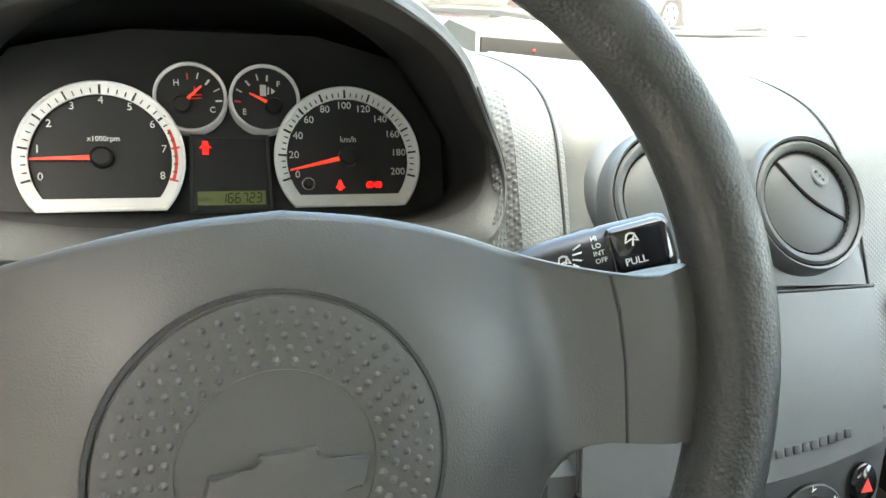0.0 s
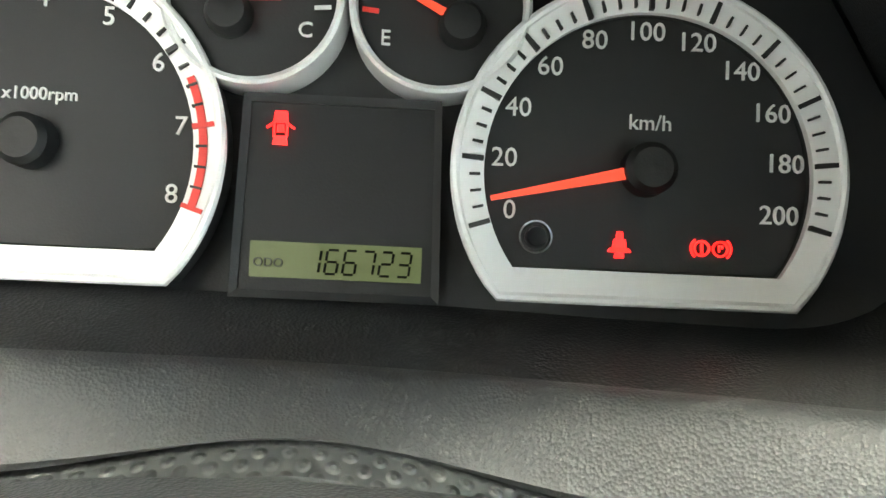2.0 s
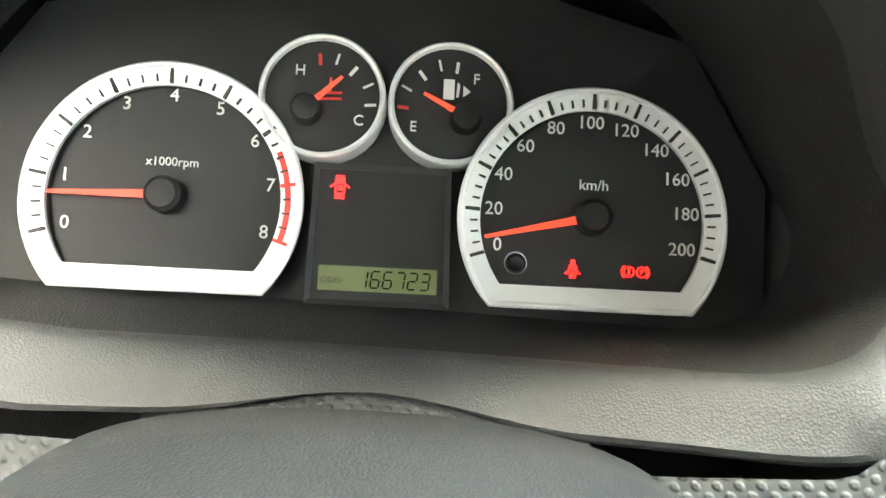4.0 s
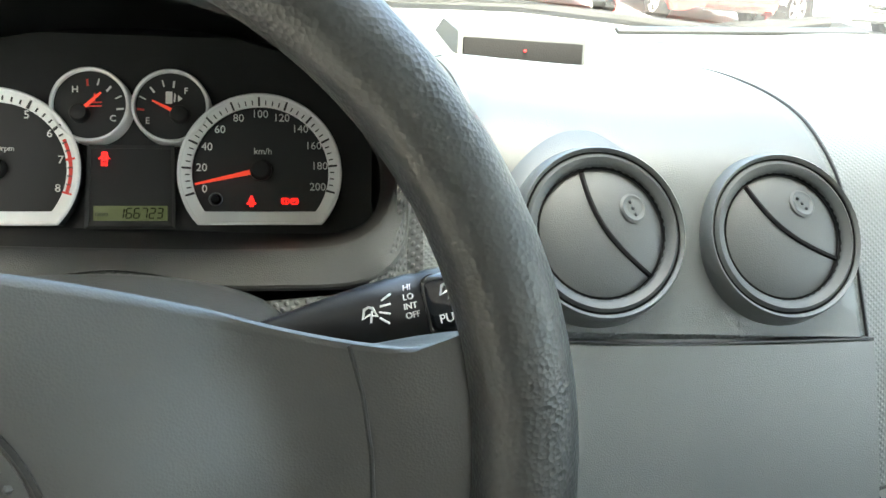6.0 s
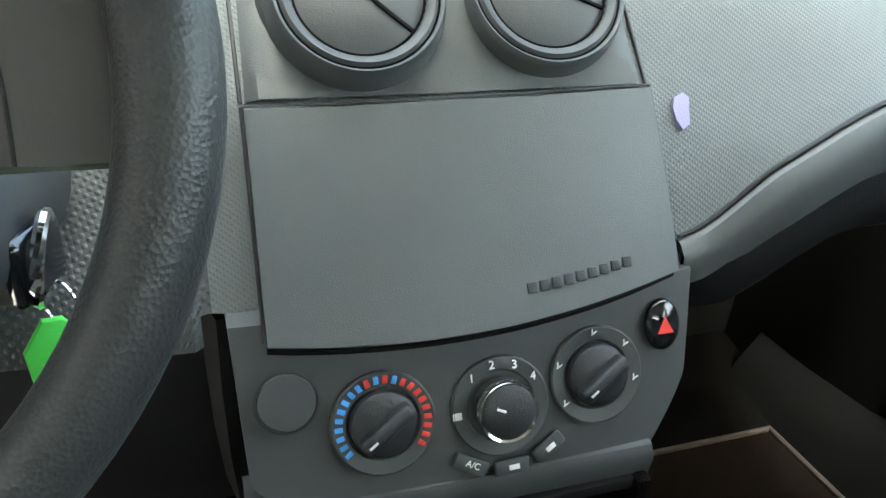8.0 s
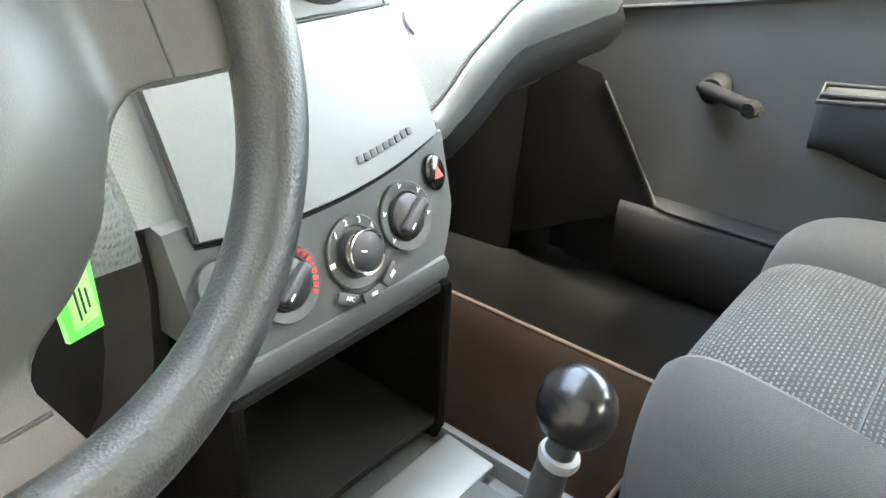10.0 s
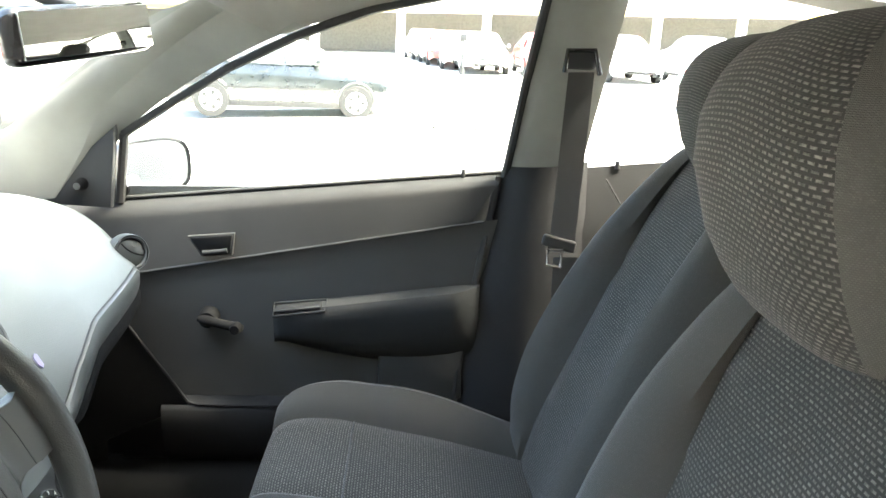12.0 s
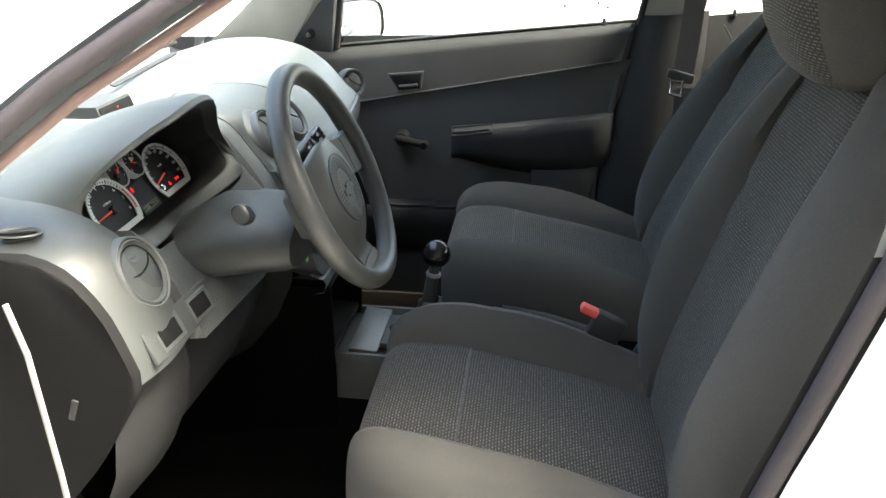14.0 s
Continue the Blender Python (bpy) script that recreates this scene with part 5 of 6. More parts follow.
part("cushion", rbox((1.34, .46, .20), .05, pose(0, -1.22, .60), 4), CLOTH, rear)
part("backrest", rbox((1.34, .16, .62), .05, pose(0, -1.50, .92, -16, 0, 0), 4), CLOTH, rear)


# ---- passenger door, pillars, roof ----
door = tagged(new("door_1"), "closed passenger door with dark plastic trim", "door", kind="structure")


def belt_z(y):
    return 1.0445 - .0735 * y


def split_z(y):
    return .922 - .157 * y


ys = np.linspace(-.50, .40, 46)


rows = []
for k in np.linspace(0, 1, 14):
    rows.append([(.80 + .012 * (1 - min(1, k * 8)) - .022 * min(1, k * 6) - .018 * k, y + .06 * k * (1 if y < -.45 else 0), belt_z(y) + .006 * (1 - min(1, k * 8)) + (split_z(y) - belt_z(y)) * k) for y in ys])
part("door_top", grid(rows), DOORT, door, "dark grey grained upper door trim")
rows = []
for k in np.linspace(0, 1, 22):
    row = []
    for y in ys:
        z = split_z(y) + (.60 - split_z(y)) * k
        yy = y + (.10 * (1.0 - (z - .60) / .45) if y < -.30 else 0) * max(0, (-.30 - y) / .20)
        row.append((.757 + .010 * min(1, k * 12) + .015 * k, yy, z))
    rows.append(row)
part("door_insert", grid(rows), DOORI, door, "dark cloth-like door insert")
part("trim_line", tube([(.758, y, split_z(y)) for y in ys[2:]], .003, 8), DARK, door)
# armrest with pull recess
arm = []
for y in np.linspace(-.035, -.455, 30):
    k = min(1, (-.035 - y) / .06)
    e = min(1, (y + .455) / .05)
    zt = .814 - .115 * (y + .04)
    d = .058 * k ** .5 * max(.02, e) ** .5
    h = .03 + .085 * math.sin(math.pi * min(1, max(.1, (-.02 - y) / .35)) * .5)
    arm.append([(.765, y, zt + .006), (.765 - d * .85, y, zt + .004), (.765 - d, y, zt - .006), (.765 - d * .97, y, zt - .03), (.765 - d * .75, y, zt - .03 - h * .5), (.765 - d * .3, y, zt - .03 - h * .9), (.775, y, zt - .035 - h)])
armrest = part("armrest", grid(arm, cap=True), DOORT, door, "moulded armrest")
part("pull_recess", rbox((.04, .095, .006), .003, pose(.731, -.092, .8245, -6, 0, 0)), DARK, armrest)
part("recess_rim", tube([(.706, -.044, .812), (.706, -.147, .824), (.755, -.147, .833), (.755, -.04, .824)], .003, 8, closed=True), DOORT, armrest)
# inner handle
hm = frame_at((.740, .097, .944), (0, -1, .10), (0, .1, 1))
CUP = [(-.026, .019), (.060, .017), (.050, -.019), (-.006, -.018)]
handle = part("inner_handle", prism([(x * 1.12 - .002, y * 1.22) for x, y in CUP], hm @ pose(0, 0, -.0165), .010, bevel=.004), DOORT, door, "inner door handle in its recess")
part("handle_cup", prism(CUP, hm @ pose(0, 0, -.0115), .007, bevel=.003), CAPM, handle)
part("handle_lever", tube([hm @ Vector((x, y, -.002)) for x, y in ((-.004, -.012), (.03, -.013), (.046, -.012))], .005, 10), DOORT, handle)
# window winder
wind = part("window_winder", revolve([(.0001, .03), (.016, .03), (.02, .02), (.022, 0)], frame_at((.762, .095, .794), (0, -1, 0), (0, 0, 1)), 24), CAPM, door, "plain black window winder")
part("winder_arm", tube([(.734, .110, .798), (.729, .098, .796), (.720, .065, .792), (.712, .030, .787), (.711, .018, .785)], [.009, .0135, .012, .0125, .009], 16, flat=.75), CAPM, wind)
part("winder_knob", revolve([(.0001, .026), (.009, .026), (.012, .018), (.010, 0)], frame_at((.714, .030, .789), (0, -1, 0), (0, 0, 1)), 20), CAPM, wind)
# map pocket
rows = []
for y in np.linspace(.20, -.42, 30):
    rows.append([(.785, y, .615), (.745, y, .606), (.738, y, .596), (.742, y, .55), (.76, y, .49), (.79, y, .46)])
part("map_pocket", grid(rows), BLTRIM, door, "door map pocket with a bright top edge")
part("pocket_lip", tube([(.752, .262, .775), (.752, .235, .737), (.750, .165, .64), (.748, .145, .612), (.745, .125, .6085), (.742, .0, .608), (.742, -.42, .618)], .003, 8), BLTRIM, door)
# darker than the door plastic, in place of footwell shade
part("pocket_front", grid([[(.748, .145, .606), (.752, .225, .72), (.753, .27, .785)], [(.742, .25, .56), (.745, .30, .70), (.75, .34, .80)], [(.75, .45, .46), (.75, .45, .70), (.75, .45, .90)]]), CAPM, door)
part("door_liner", rbox((.01, 1.3, .75), .002, pose(.812, .12, .68)), DARK, door)
part("pocket_back", grid([[(.785, .30, .80), (.785, .17, .61), (.785, -.42, .62)], [(.785, .30, .45), (.785, .17, .45), (.785, -.42, .45)]]), DARK, door)
part("speaker_panel", rbox((.012, .17, .15), .01, pose(.752, -.335, .70)), DOORP, door)
part("lock_pin", tube([(.805, -.42, belt_z(-.42) - .005), (.805, -.422, belt_z(-.42) + .017)], [.0055, .0045], 12), DARK, door, "black lock pin")
part("window_seal", tube([(.806, y, belt_z(y) + .006) for y in ys], .004, 8), RUBBER, door)

reardoor = tagged(new("door_2"), "closed rear door with dark plastic trim", "door", kind="structure")
rows = []
for k in np.linspace(0, 1, 10):
    rows.append([(.81 - .05 * math.sin(min(1, k * 2) * math.pi / 2), y, belt_z(y) + .003 + (.50 - belt_z(y)) * k) for y in np.linspace(-.66, -1.45, 16)])
part("door_top", grid(rows), BLTRIM, reardoor)
part("lock_pin", tube([(.808, -.73, belt_z(-.73) - .004), (.808, -.73, belt_z(-.73) + .012)], [.0055, .0045], 12), DARK, reardoor, "black lock pin")
part("door_seam", tube([(.765, -.70, 1.08), (.765, -.76, .98), (.765, -.78, .90)], .002, 6), DARK, reardoor)


def panel_between(A, B, n=20, bulge=0.0, out=(0, 0, 0)):
    """A sheet between two curves."""
    a, b = spline(A, n), spline(B, n)
    rows = []
    for k in np.linspace(0, 1, 7):
        rows.append([tuple(p * (1 - k) + q * k + np.array(out) * bulge * 4 * k * (1 - k)) for p, q in zip(a, b)])
    return grid(rows)


def mirror_pts(P):
    return [(-x, y, z) for x, y, z in P]


WINTOP = [(.775, .255, 1.165), (.755, .14, 1.235), (.725, .03, 1.297), (.70, -.10, 1.355), (.685, -.25, 1.405), (.675, -.40, 1.432), (.672, -.565, 1.443)]
PILF = [(.71, .66, 1.02), (.70, .577, 1.076), (.69, .45, 1.181), (.675, .31, 1.29), (.655, .17, 1.383), (.635, .06, 1.425)]
PILB = [(.745, .39, 1.04), (.735, .33, 1.13), (.72, .272, 1.225), (.70, .16, 1.315), (.68, .045, 1.39), (.665, -.03, 1.425)]
pil = tagged(part("pillar_trim", panel_between(PILF, PILB, 24, -.012, (1, 0, 0)), TRIMG), "pale grey windscreen pillar trim", "trim", kind="structure")
part("pillar_edge", panel_between(PILB, [(.785, .36, 1.035), (.782, .30, 1.11), (.775, .235, 1.185), (.74, .10, 1.275), (.71, -.04, 1.345), (.69, -.12, 1.372)], 24), TRIMG, pil)
tri_m = part("mirror_panel", prism([(.42, 1.03), (.280, 1.020), (.262, 1.185), (.32, 1.135)], Matrix(((0, 0, -1, .765), (1, 0, 0, 0), (0, 1, 0, 0), (0, 0, 0, 1))), .02, bevel=.004), DARK)
tagged(tri_m, "black triangular panel with a mirror knob", "trim", kind="structure")
part("mirror_knob", revolve([(.0001, .03), (.007, .03), (.009, .02), (.013, .004), (.013, 0)], frame_at((.745, .334, 1.069), (0, -1, 0), (0, 0, 1)), 20), BLACK, tri_m, "black mirror adjuster knob")
# door window frame, dark inside edge
part("window_frame", tube(WINTOP, .009, 8), RUBBER, door)
part("window_frame", tube([WINTOP[-1], (.74, -.535, 1.27), (.80, -.505, 1.078)], .009, 8), RUBBER, door)
part("window_frame", tube([(.778, .255, 1.165), (.80, .279, 1.023)], .010, 8), RUBBER, door)
win = tagged(part("window_1", grid([[tuple(np.array(p) * (1 - k) + np.array((.805, p[1] * .97 + .005, belt_z(p[1]))) * k) for p in WINTOP] for k in np.linspace(0, 1, 5)]), GLASS), "clear front passenger window", "window", kind="structure")
win.visible_shadow = False

# centre pillar on the passenger side
bp = tagged(part("centre_pillar", panel_between([(.80, -.50, 1.078), (.755, -.525, 1.22), (.71, -.55, 1.36), (.68, -.565, 1.445)], [(.80, -.655, 1.09), (.755, -.675, 1.22), (.71, -.70, 1.36), (.68, -.715, 1.45)], 16, -.02, (1, 0, 0)), TRIMG), "pale centre pillar trim", "trim", kind="structure")
part("lower_pillar", panel_between([(.80, -.50, 1.10), (.775, -.46, .90), (.76, -.42, .68), (.76, -.40, .44)], [(.80, -.67, 1.11), (.775, -.66, .90), (.76, -.64, .68), (.76, -.66, .44)], 16, -.045, (1, 0, 0)), BLTRIM, bp, "dark lower pillar trim")
part("pillar_seal", tube([(.79, -.492, 1.08), (.765, -.452, .90), (.752, -.41, .68), (.75, -.385, .44)], .007, 8), RUBBER, bp)
belt = thing("seat_belt", "black seat belt on the centre pillar with a metal tongue", "seat belt")
part("upper_guide", rbox((.022, .062, .045), .01, pose(.715, -.630, 1.315, 0, -16, 0), 3), DARK, belt, "black upper belt guide")
part("guide_loop", tube([(.70, -.60, 1.29), (.70, -.605, 1.33), (.70, -.655, 1.33), (.70, -.665, 1.285)], .005, 10), BLACK, belt)
rows = []
for s in np.linspace(0, 1, 18):
    c = np.array((.705, -.632, 1.29)) * (1 - s) + np.array((.672, -.60, .955)) * s
    rows.append([(c[0], c[1] + w, c[2]) for w in (-.024, .024)])
part("webbing", grid(rows), BELT, belt, "black belt webbing")
rows = []
for s in np.linspace(0, 1, 14):
    c = np.array((.672, -.60, .945)) * (1 - s) + np.array((.70, -.60, .52)) * s
    rows.append([(c[0] + .004, c[1] + w - .01, c[2]) for w in (-.024, .024)])
part("webbing", grid(rows), BELT, belt, "black belt webbing")
part("tongue_grip", rbox((.014, .064, .022), .005, pose(.66, -.594, .976, 15, 0, 0), 3), DARK, belt)
tg_ = part("tongue", tube([(.655, -.574, .966), (.655, -.570, .936), (.655, -.596, .931), (.655, -.600, .966)], .004, 8, closed=True), CHROME, belt, "bright metal tongue")

# windscreen, roof, rails
wsb = [(-.71, .66, 1.005), (-.4, .72, 1.01), (0, .745, 1.015), (.4, .72, 1.02), (.71, .66, 1.02)]
wst = [(-.635, .06, 1.425), (-.35, .02, 1.455), (0, .005, 1.465), (.35, .02, 1.455), (.635, .06, 1.425)]
ws = tagged(part("window_2", panel_between(wsb, wst, 20, .02, (0, .7, .7)), GLASS), "clear windscreen", "window", kind="structure")
ws.visible_shadow = False
rows = []
for k, y in enumerate(np.linspace(.06, -1.5, 18)):
    zc = 1.465 - .02 * max(0, (-y - .9)) ** 2 * 3
    ring = []
    for x in np.linspace(-.67, .67, 15):
        ring.append((x, y + (-.055 * (1 - (x / .67) ** 2) if k == 0 else 0), zc - .025 * (x / .67) ** 4))
    rows.append(ring)
ceiling = tagged(part("ceiling", grid(rows), HEAD), "pale grey-brown cloth headliner", "ceiling", kind="structure")
tagged(part("outer_roof", grid([[(x * 1.04, y + .02, z + .035) for x, y, z in r] for r in rows]), PAINT), "white painted steel roof", "roof", kind="structure")
# rail over the passenger doors, with the inside lining
RAILIN = [(.635, .06, 1.425), (.64, -.1, 1.44), (.645, -.4, 1.452), (.645, -.75, 1.45), (.64, -1.1, 1.42), (.62, -1.5, 1.36)]
RAILLOW = [(.70, -.06, 1.36), (.695, -.2, 1.392), (.682, -.4, 1.428), (.678, -.72, 1.442), (.68, -.97, 1.42), (.70, -1.25, 1.36)]
rail = tagged(part("roof_rail", panel_between(RAILIN, RAILLOW, 30, -.01, (1, 0, 0)), HEAD), "pale cloth roof rail lining", "trim", kind="structure")
for y0 in (-.10, -.95):
    gh = thing("grab_handle", "folded grey roof grab handle", "grab handle", "grab handles")
    part("grip", tube([(.655, y0 + .02, 1.437), (.648, y0, 1.428), (.648, y0 - .16, 1.44), (.655, y0 - .18, 1.45)], .009, 12), TRIMG, gh)
# rear quarter: seal line, closing panels behind
tagged(part("rear_pillar", panel_between([(.68, -1.22, 1.38), (.74, -1.35, 1.25), (.80, -1.45, 1.12)], [(.60, -1.75, 1.30), (.68, -1.75, 1.2), (.75, -1.75, 1.1)], 10), TRIMG), "pale rear pillar trim", "trim", kind="structure")
tagged(part("rear_pillar", panel_between(mirror_pts([(.68, -1.22, 1.38), (.74, -1.35, 1.25), (.80, -1.45, 1.12)]), mirror_pts([(.60, -1.75, 1.30), (.68, -1.75, 1.2), (.75, -1.75, 1.1)]), 10), TRIMG), "pale rear pillar trim", "trim", kind="structure")
tagged(part("parcel_shelf", rbox((1.4, .5, .03), .01, pose(0, -1.78, 1.12)), DARK), "dark parcel shelf", "shelf", kind="structure")
w3 = tagged(part("window_3", grid([[(.81, y, belt_z(y)) for y in np.linspace(-.66, -1.42, 8)], [(.68, y, 1.445 - .25 * max(0, -y - .9) ** 1.5) for y in np.linspace(-.715, -1.3, 8)]]), GLASS), "clear rear passenger window", "window", kind="structure")
w3.visible_shadow = False
# rear-view mirror
rv = thing("rear_view_mirror", "black rear-view mirror hanging from the windscreen", "mirror")
RM = frame_at((.045, .045, 1.366), (.93, -.33, .06), (-.02, .1, 1))
part("mirror_case", rbox((.23, .062, .03), .012, RM @ pose(0, 0, -.012), 3), BLACK, rv)
part("mirror_glass", rbox((.215, .05, .003), .001, RM @ pose(0, 0, .0035)), MIRROR, rv, "mirror glass")
part("mirror_stem", tube([(.045, .06, 1.39), (.03, .12, 1.415), (.02, .10, 1.44)], .009, 10), DARK, rv)
# outside mirror on the passenger side
om = thing("door_mirror", "black outside mirror on the passenger door", "mirror")
OM = frame_at((.93, .245, 1.075), (.72, -.69, 0), (.05, .05, 1))
part("mirror_case", grid([[tuple(OM @ Vector((s * w * math.copysign(abs(math.cos(a)) ** .6, math.cos(a)), s * .062 * math.copysign(abs(math.sin(a)) ** .6, math.sin(a)), d))) for a in np.linspace(0, 2 * math.pi, 36, endpoint=False)] for s, w, d in ((.93, .092, .002), (1, .092, .004), (1.03, .092, -.01), (1.0, .092, -.04), (.75, .092, -.07), (.3, .092, -.08))], closed_u=True), BLACK, om)
part("mirror_glass", prism([(.084 * math.copysign(abs(math.cos(a)) ** .6, math.cos(a)), .056 * math.copysign(abs(math.sin(a)) ** .6, math.sin(a))) for a in np.linspace(0, 2 * math.pi, 36, endpoint=False)], OM @ pose(0, 0, -.002), .002), MIRROR, om, "mirror glass")
part("mirror_arm", tube([(.80, .28, 1.05), (.86, .27, 1.05)], .02, 12), BLACK, om)

# ---- driver's door opening ----
DA = [(-.80, .50, .96), (-.79, .40, 1.048), (-.775, .265, 1.15), (-.755, .179, 1.212), (-.72, .02, 1.305), (-.69, -.12, 1.367), (-.675, -.25, 1.408), (-.665, -.40, 1.435), (-.66, -.60, 1.445)]
sh = lambda P, dx, dy, dz: [(x + dx, y + dy, z + dz) for x, y, z in P]
tagged(part("door_seal", tube(sh(DA, .010, 0, -.006), .0065, 10), SEALP), "pinkish brown door opening seal", "seal", kind="structure")
tagged(part("door_seal", tube([(-.79, .275, 1.0), (-.79, .26, .944), (-.79, .246, .798), (-.79, .235, .62)], .0035, 8), TRIMG), "pale painted edge of the door opening", "seal", kind="structure")
tagged(part("door_seal", tube(sh(DA, -.012, .012, .012), .011, 10), SEALD), "dark rubber door seal", "seal", kind="structure")
drvp = tagged(part("pillar_trim", panel_between(mirror_pts(PILF), sh(DA[1:7], .012, 0, 0), 24), TRIMG), "pale grey windscreen pillar trim", "trim", kind="structure")
tagged(part("outer_pillar", panel_between(sh(DA, -.02, .022, .022), [(-.80, .80, 1.0), (-.77, .66, 1.07), (-.73, .52, 1.16), (-.70, .40, 1.26), (-.68, .25, 1.36), (-.67, .1, 1.43), (-.675, -.1, 1.47), (-.67, -.3, 1.485), (-.665, -.6, 1.49)], 26, .012, (-1, 0, .5)), PAINT), "white painted windscreen pillar and roof edge", "pillar", kind="structure")
tagged(part("roof_rail", panel_between(sh(DA[5:], .02, 0, 0), mirror_pts(RAILIN)[1:4], 14), HEAD), "pale cloth roof rail lining", "trim", kind="structure")
BI = [(-.68, -.60, 1.42), (-.715, -.585, 1.25), (-.745, -.563, 1.141), (-.75, -.551, 1.076), (-.75, -.503, .926), (-.745, -.465, .801), (-.74, -.43, .62), (-.74, -.40, .45)]
bpd = tagged(part("centre_pillar", panel_between(sh(BI, .03, -.17, 0)[:4], sh(BI, 0, 0, 0)[:4], 12), TRIMG), "pale upper centre pillar trim", "trim", kind="structure")
part("lower_pillar", panel_between(sh(BI, .04, -.17, 0)[3:], sh(BI, 0, 0, 0)[3:], 16), BLTRIM, bpd, "dark lower pillar trim")
part("seal_strip", tube(sh(BI, -.008, -.014, 0), .010, 10), SEALD, bpd)
part("outer_pillar", panel_between(sh(BI, -.016, -.026, 0), sh(BI, -.075, -.12, 0), 20, .01, (-1, 0, 0)), PAINT, bpd, "white painted door frame")
tagged(part("outer_side", panel_between(sh(BI, -.075, -.12, 0), [(-.70, -1.6, 1.3), (-.80, -1.6, 1.2), (-.84, -1.6, 1.1), (-.86, -1.6, 1.0), (-.87, -1.6, .9), (-.87, -1.6, .8), (-.86, -1.6, .6), (-.83, -1.6, .4)], 20), PAINT), "white painted rear side of the car", "body", kind="structure")
tagged(part("outer_sill", grid([[(x, y, z) for x, z in ((-.78, .455), (-.80, .452), (-.83, .43), (-.85, .36), (-.83, .2))] for y in np.linspace(-.62, .62, 8)]), PAINT), "white painted door sill", "sill", kind="structure")
tagged(part("hinge_pillar", panel_between([(-.735, .60, 1.0), (-.74, .40, .80), (-.745, .40, .6), (-.75, .40, .46)], [(-.83, .60, 1.0), (-.83, .46, .8), (-.83, .46, .6), (-.83, .46, .46)], 10), PAINT), "white painted door hinge pillar", "pillar", kind="structure")
tagged(part("outer_side", panel_between([(.83, .9, 1.0), (.85, .9, .8), (.84, .9, .4)], [(.84, -1.5, 1.12), (.87, -1.5, .8), (.85, -1.5, .4)], 12), PAINT), "white painted passenger side of the car", "body", kind="structure")
ped = thing("clutch_pedal", "black pedal in the dark footwell", "pedal")
part("pad", rbox((.06, .012, .05), .004, pose(-.47, .47, .50, -30, 0, 0)), RUBBER, ped)
part("arm", tube([(-.47, .475, .50), (-.47, .56, .62), (-.47, .6, .75)], .008, 8), DARK, ped)

# driver's door, swung open
dm = pose(-.835, .50, 0, 0, 0, -68)
door3 = tagged(new("door_3"), "open driver's door with dark plastic trim", "door", kind="structure")
part("outer_skin", grid([[dm @ Vector((-.02 - .03 * math.sin(math.pi * (z - .25) / .8), y, z)) for y in np.linspace(0, -1.02, 12)] for z in np.linspace(.25, 1.0, 10)]), PAINT, door3, "white painted outer skin")
part("inner_trim", grid([[dm @ Vector((.055 + .02 * math.sin(math.pi * (z - .25) / .8), y, z)) for y in np.linspace(-.01, -1.01, 12)] for z in np.linspace(.25, 1.0, 10)]), DOORP, door3, "dark plastic inner trim")
part("door_edge", grid([[dm @ Vector((x, y, z)) for x in (-.02, .055)] for y, z in ((0, 1.0), (-1.02, 1.0), (-1.02, .25), (0, .25))], closed_v=True), PAINT, door3)
part("armrest", rbox((.06, .42, .07), .02, dm @ pose(.10, -.60, .80), 3), DOORP, door3)
part("window_frame", tube([dm @ Vector(p) for p in ((.01, -.02, 1.0), (.0, -.25, 1.18), (-.03, -.55, 1.38), (-.04, -.85, 1.43), (-.04, -.98, 1.40), (.01, -1.0, 1.0))], .022, 10), PAINT, door3)

# bonnet and wipers beyond the windscreen
tagged(part("bonnet", grid([[(x, y, 1.0 + .03 * (1 - (x / .8) ** 2) - .10 * max(0, y - .72) ** 1.2 - .9 * max(0, y - 1.35) ** 2) for x in np.linspace(-.8, .8, 16)] for y in np.linspace(.78, 1.75, 16)]), PAINT), "white painted bonnet", "bonnet", kind="structure")
tagged(part("cowl", grid([[(x, y, z) for x in np.linspace(-.75, .75, 12)] for y, z in ((.66, .985), (.72, .995), (.78, .99), (.80, 1.0))]), DARK), "black scuttle panel under the wipers", "cowl", kind="structure")
for x0, x1, yy in ((-.35, .28, .80), (.18, .72, .76)):
    wp = thing("wiper", "black windscreen wiper resting on the glass", "wiper", "wipers")
    part("blade", tube([(x0, yy - .03, 1.045), ((x0 + x1) / 2, yy - .05, 1.06), (x1, yy - .05, 1.05)], .007, 8), RUBBER, wp)
    part("arm", tube([(x0 - .06, yy, 1.03), ((x0 + x1) / 2 - .05, yy - .035, 1.075)], [.012, .008], 8), RUBBER, wp)


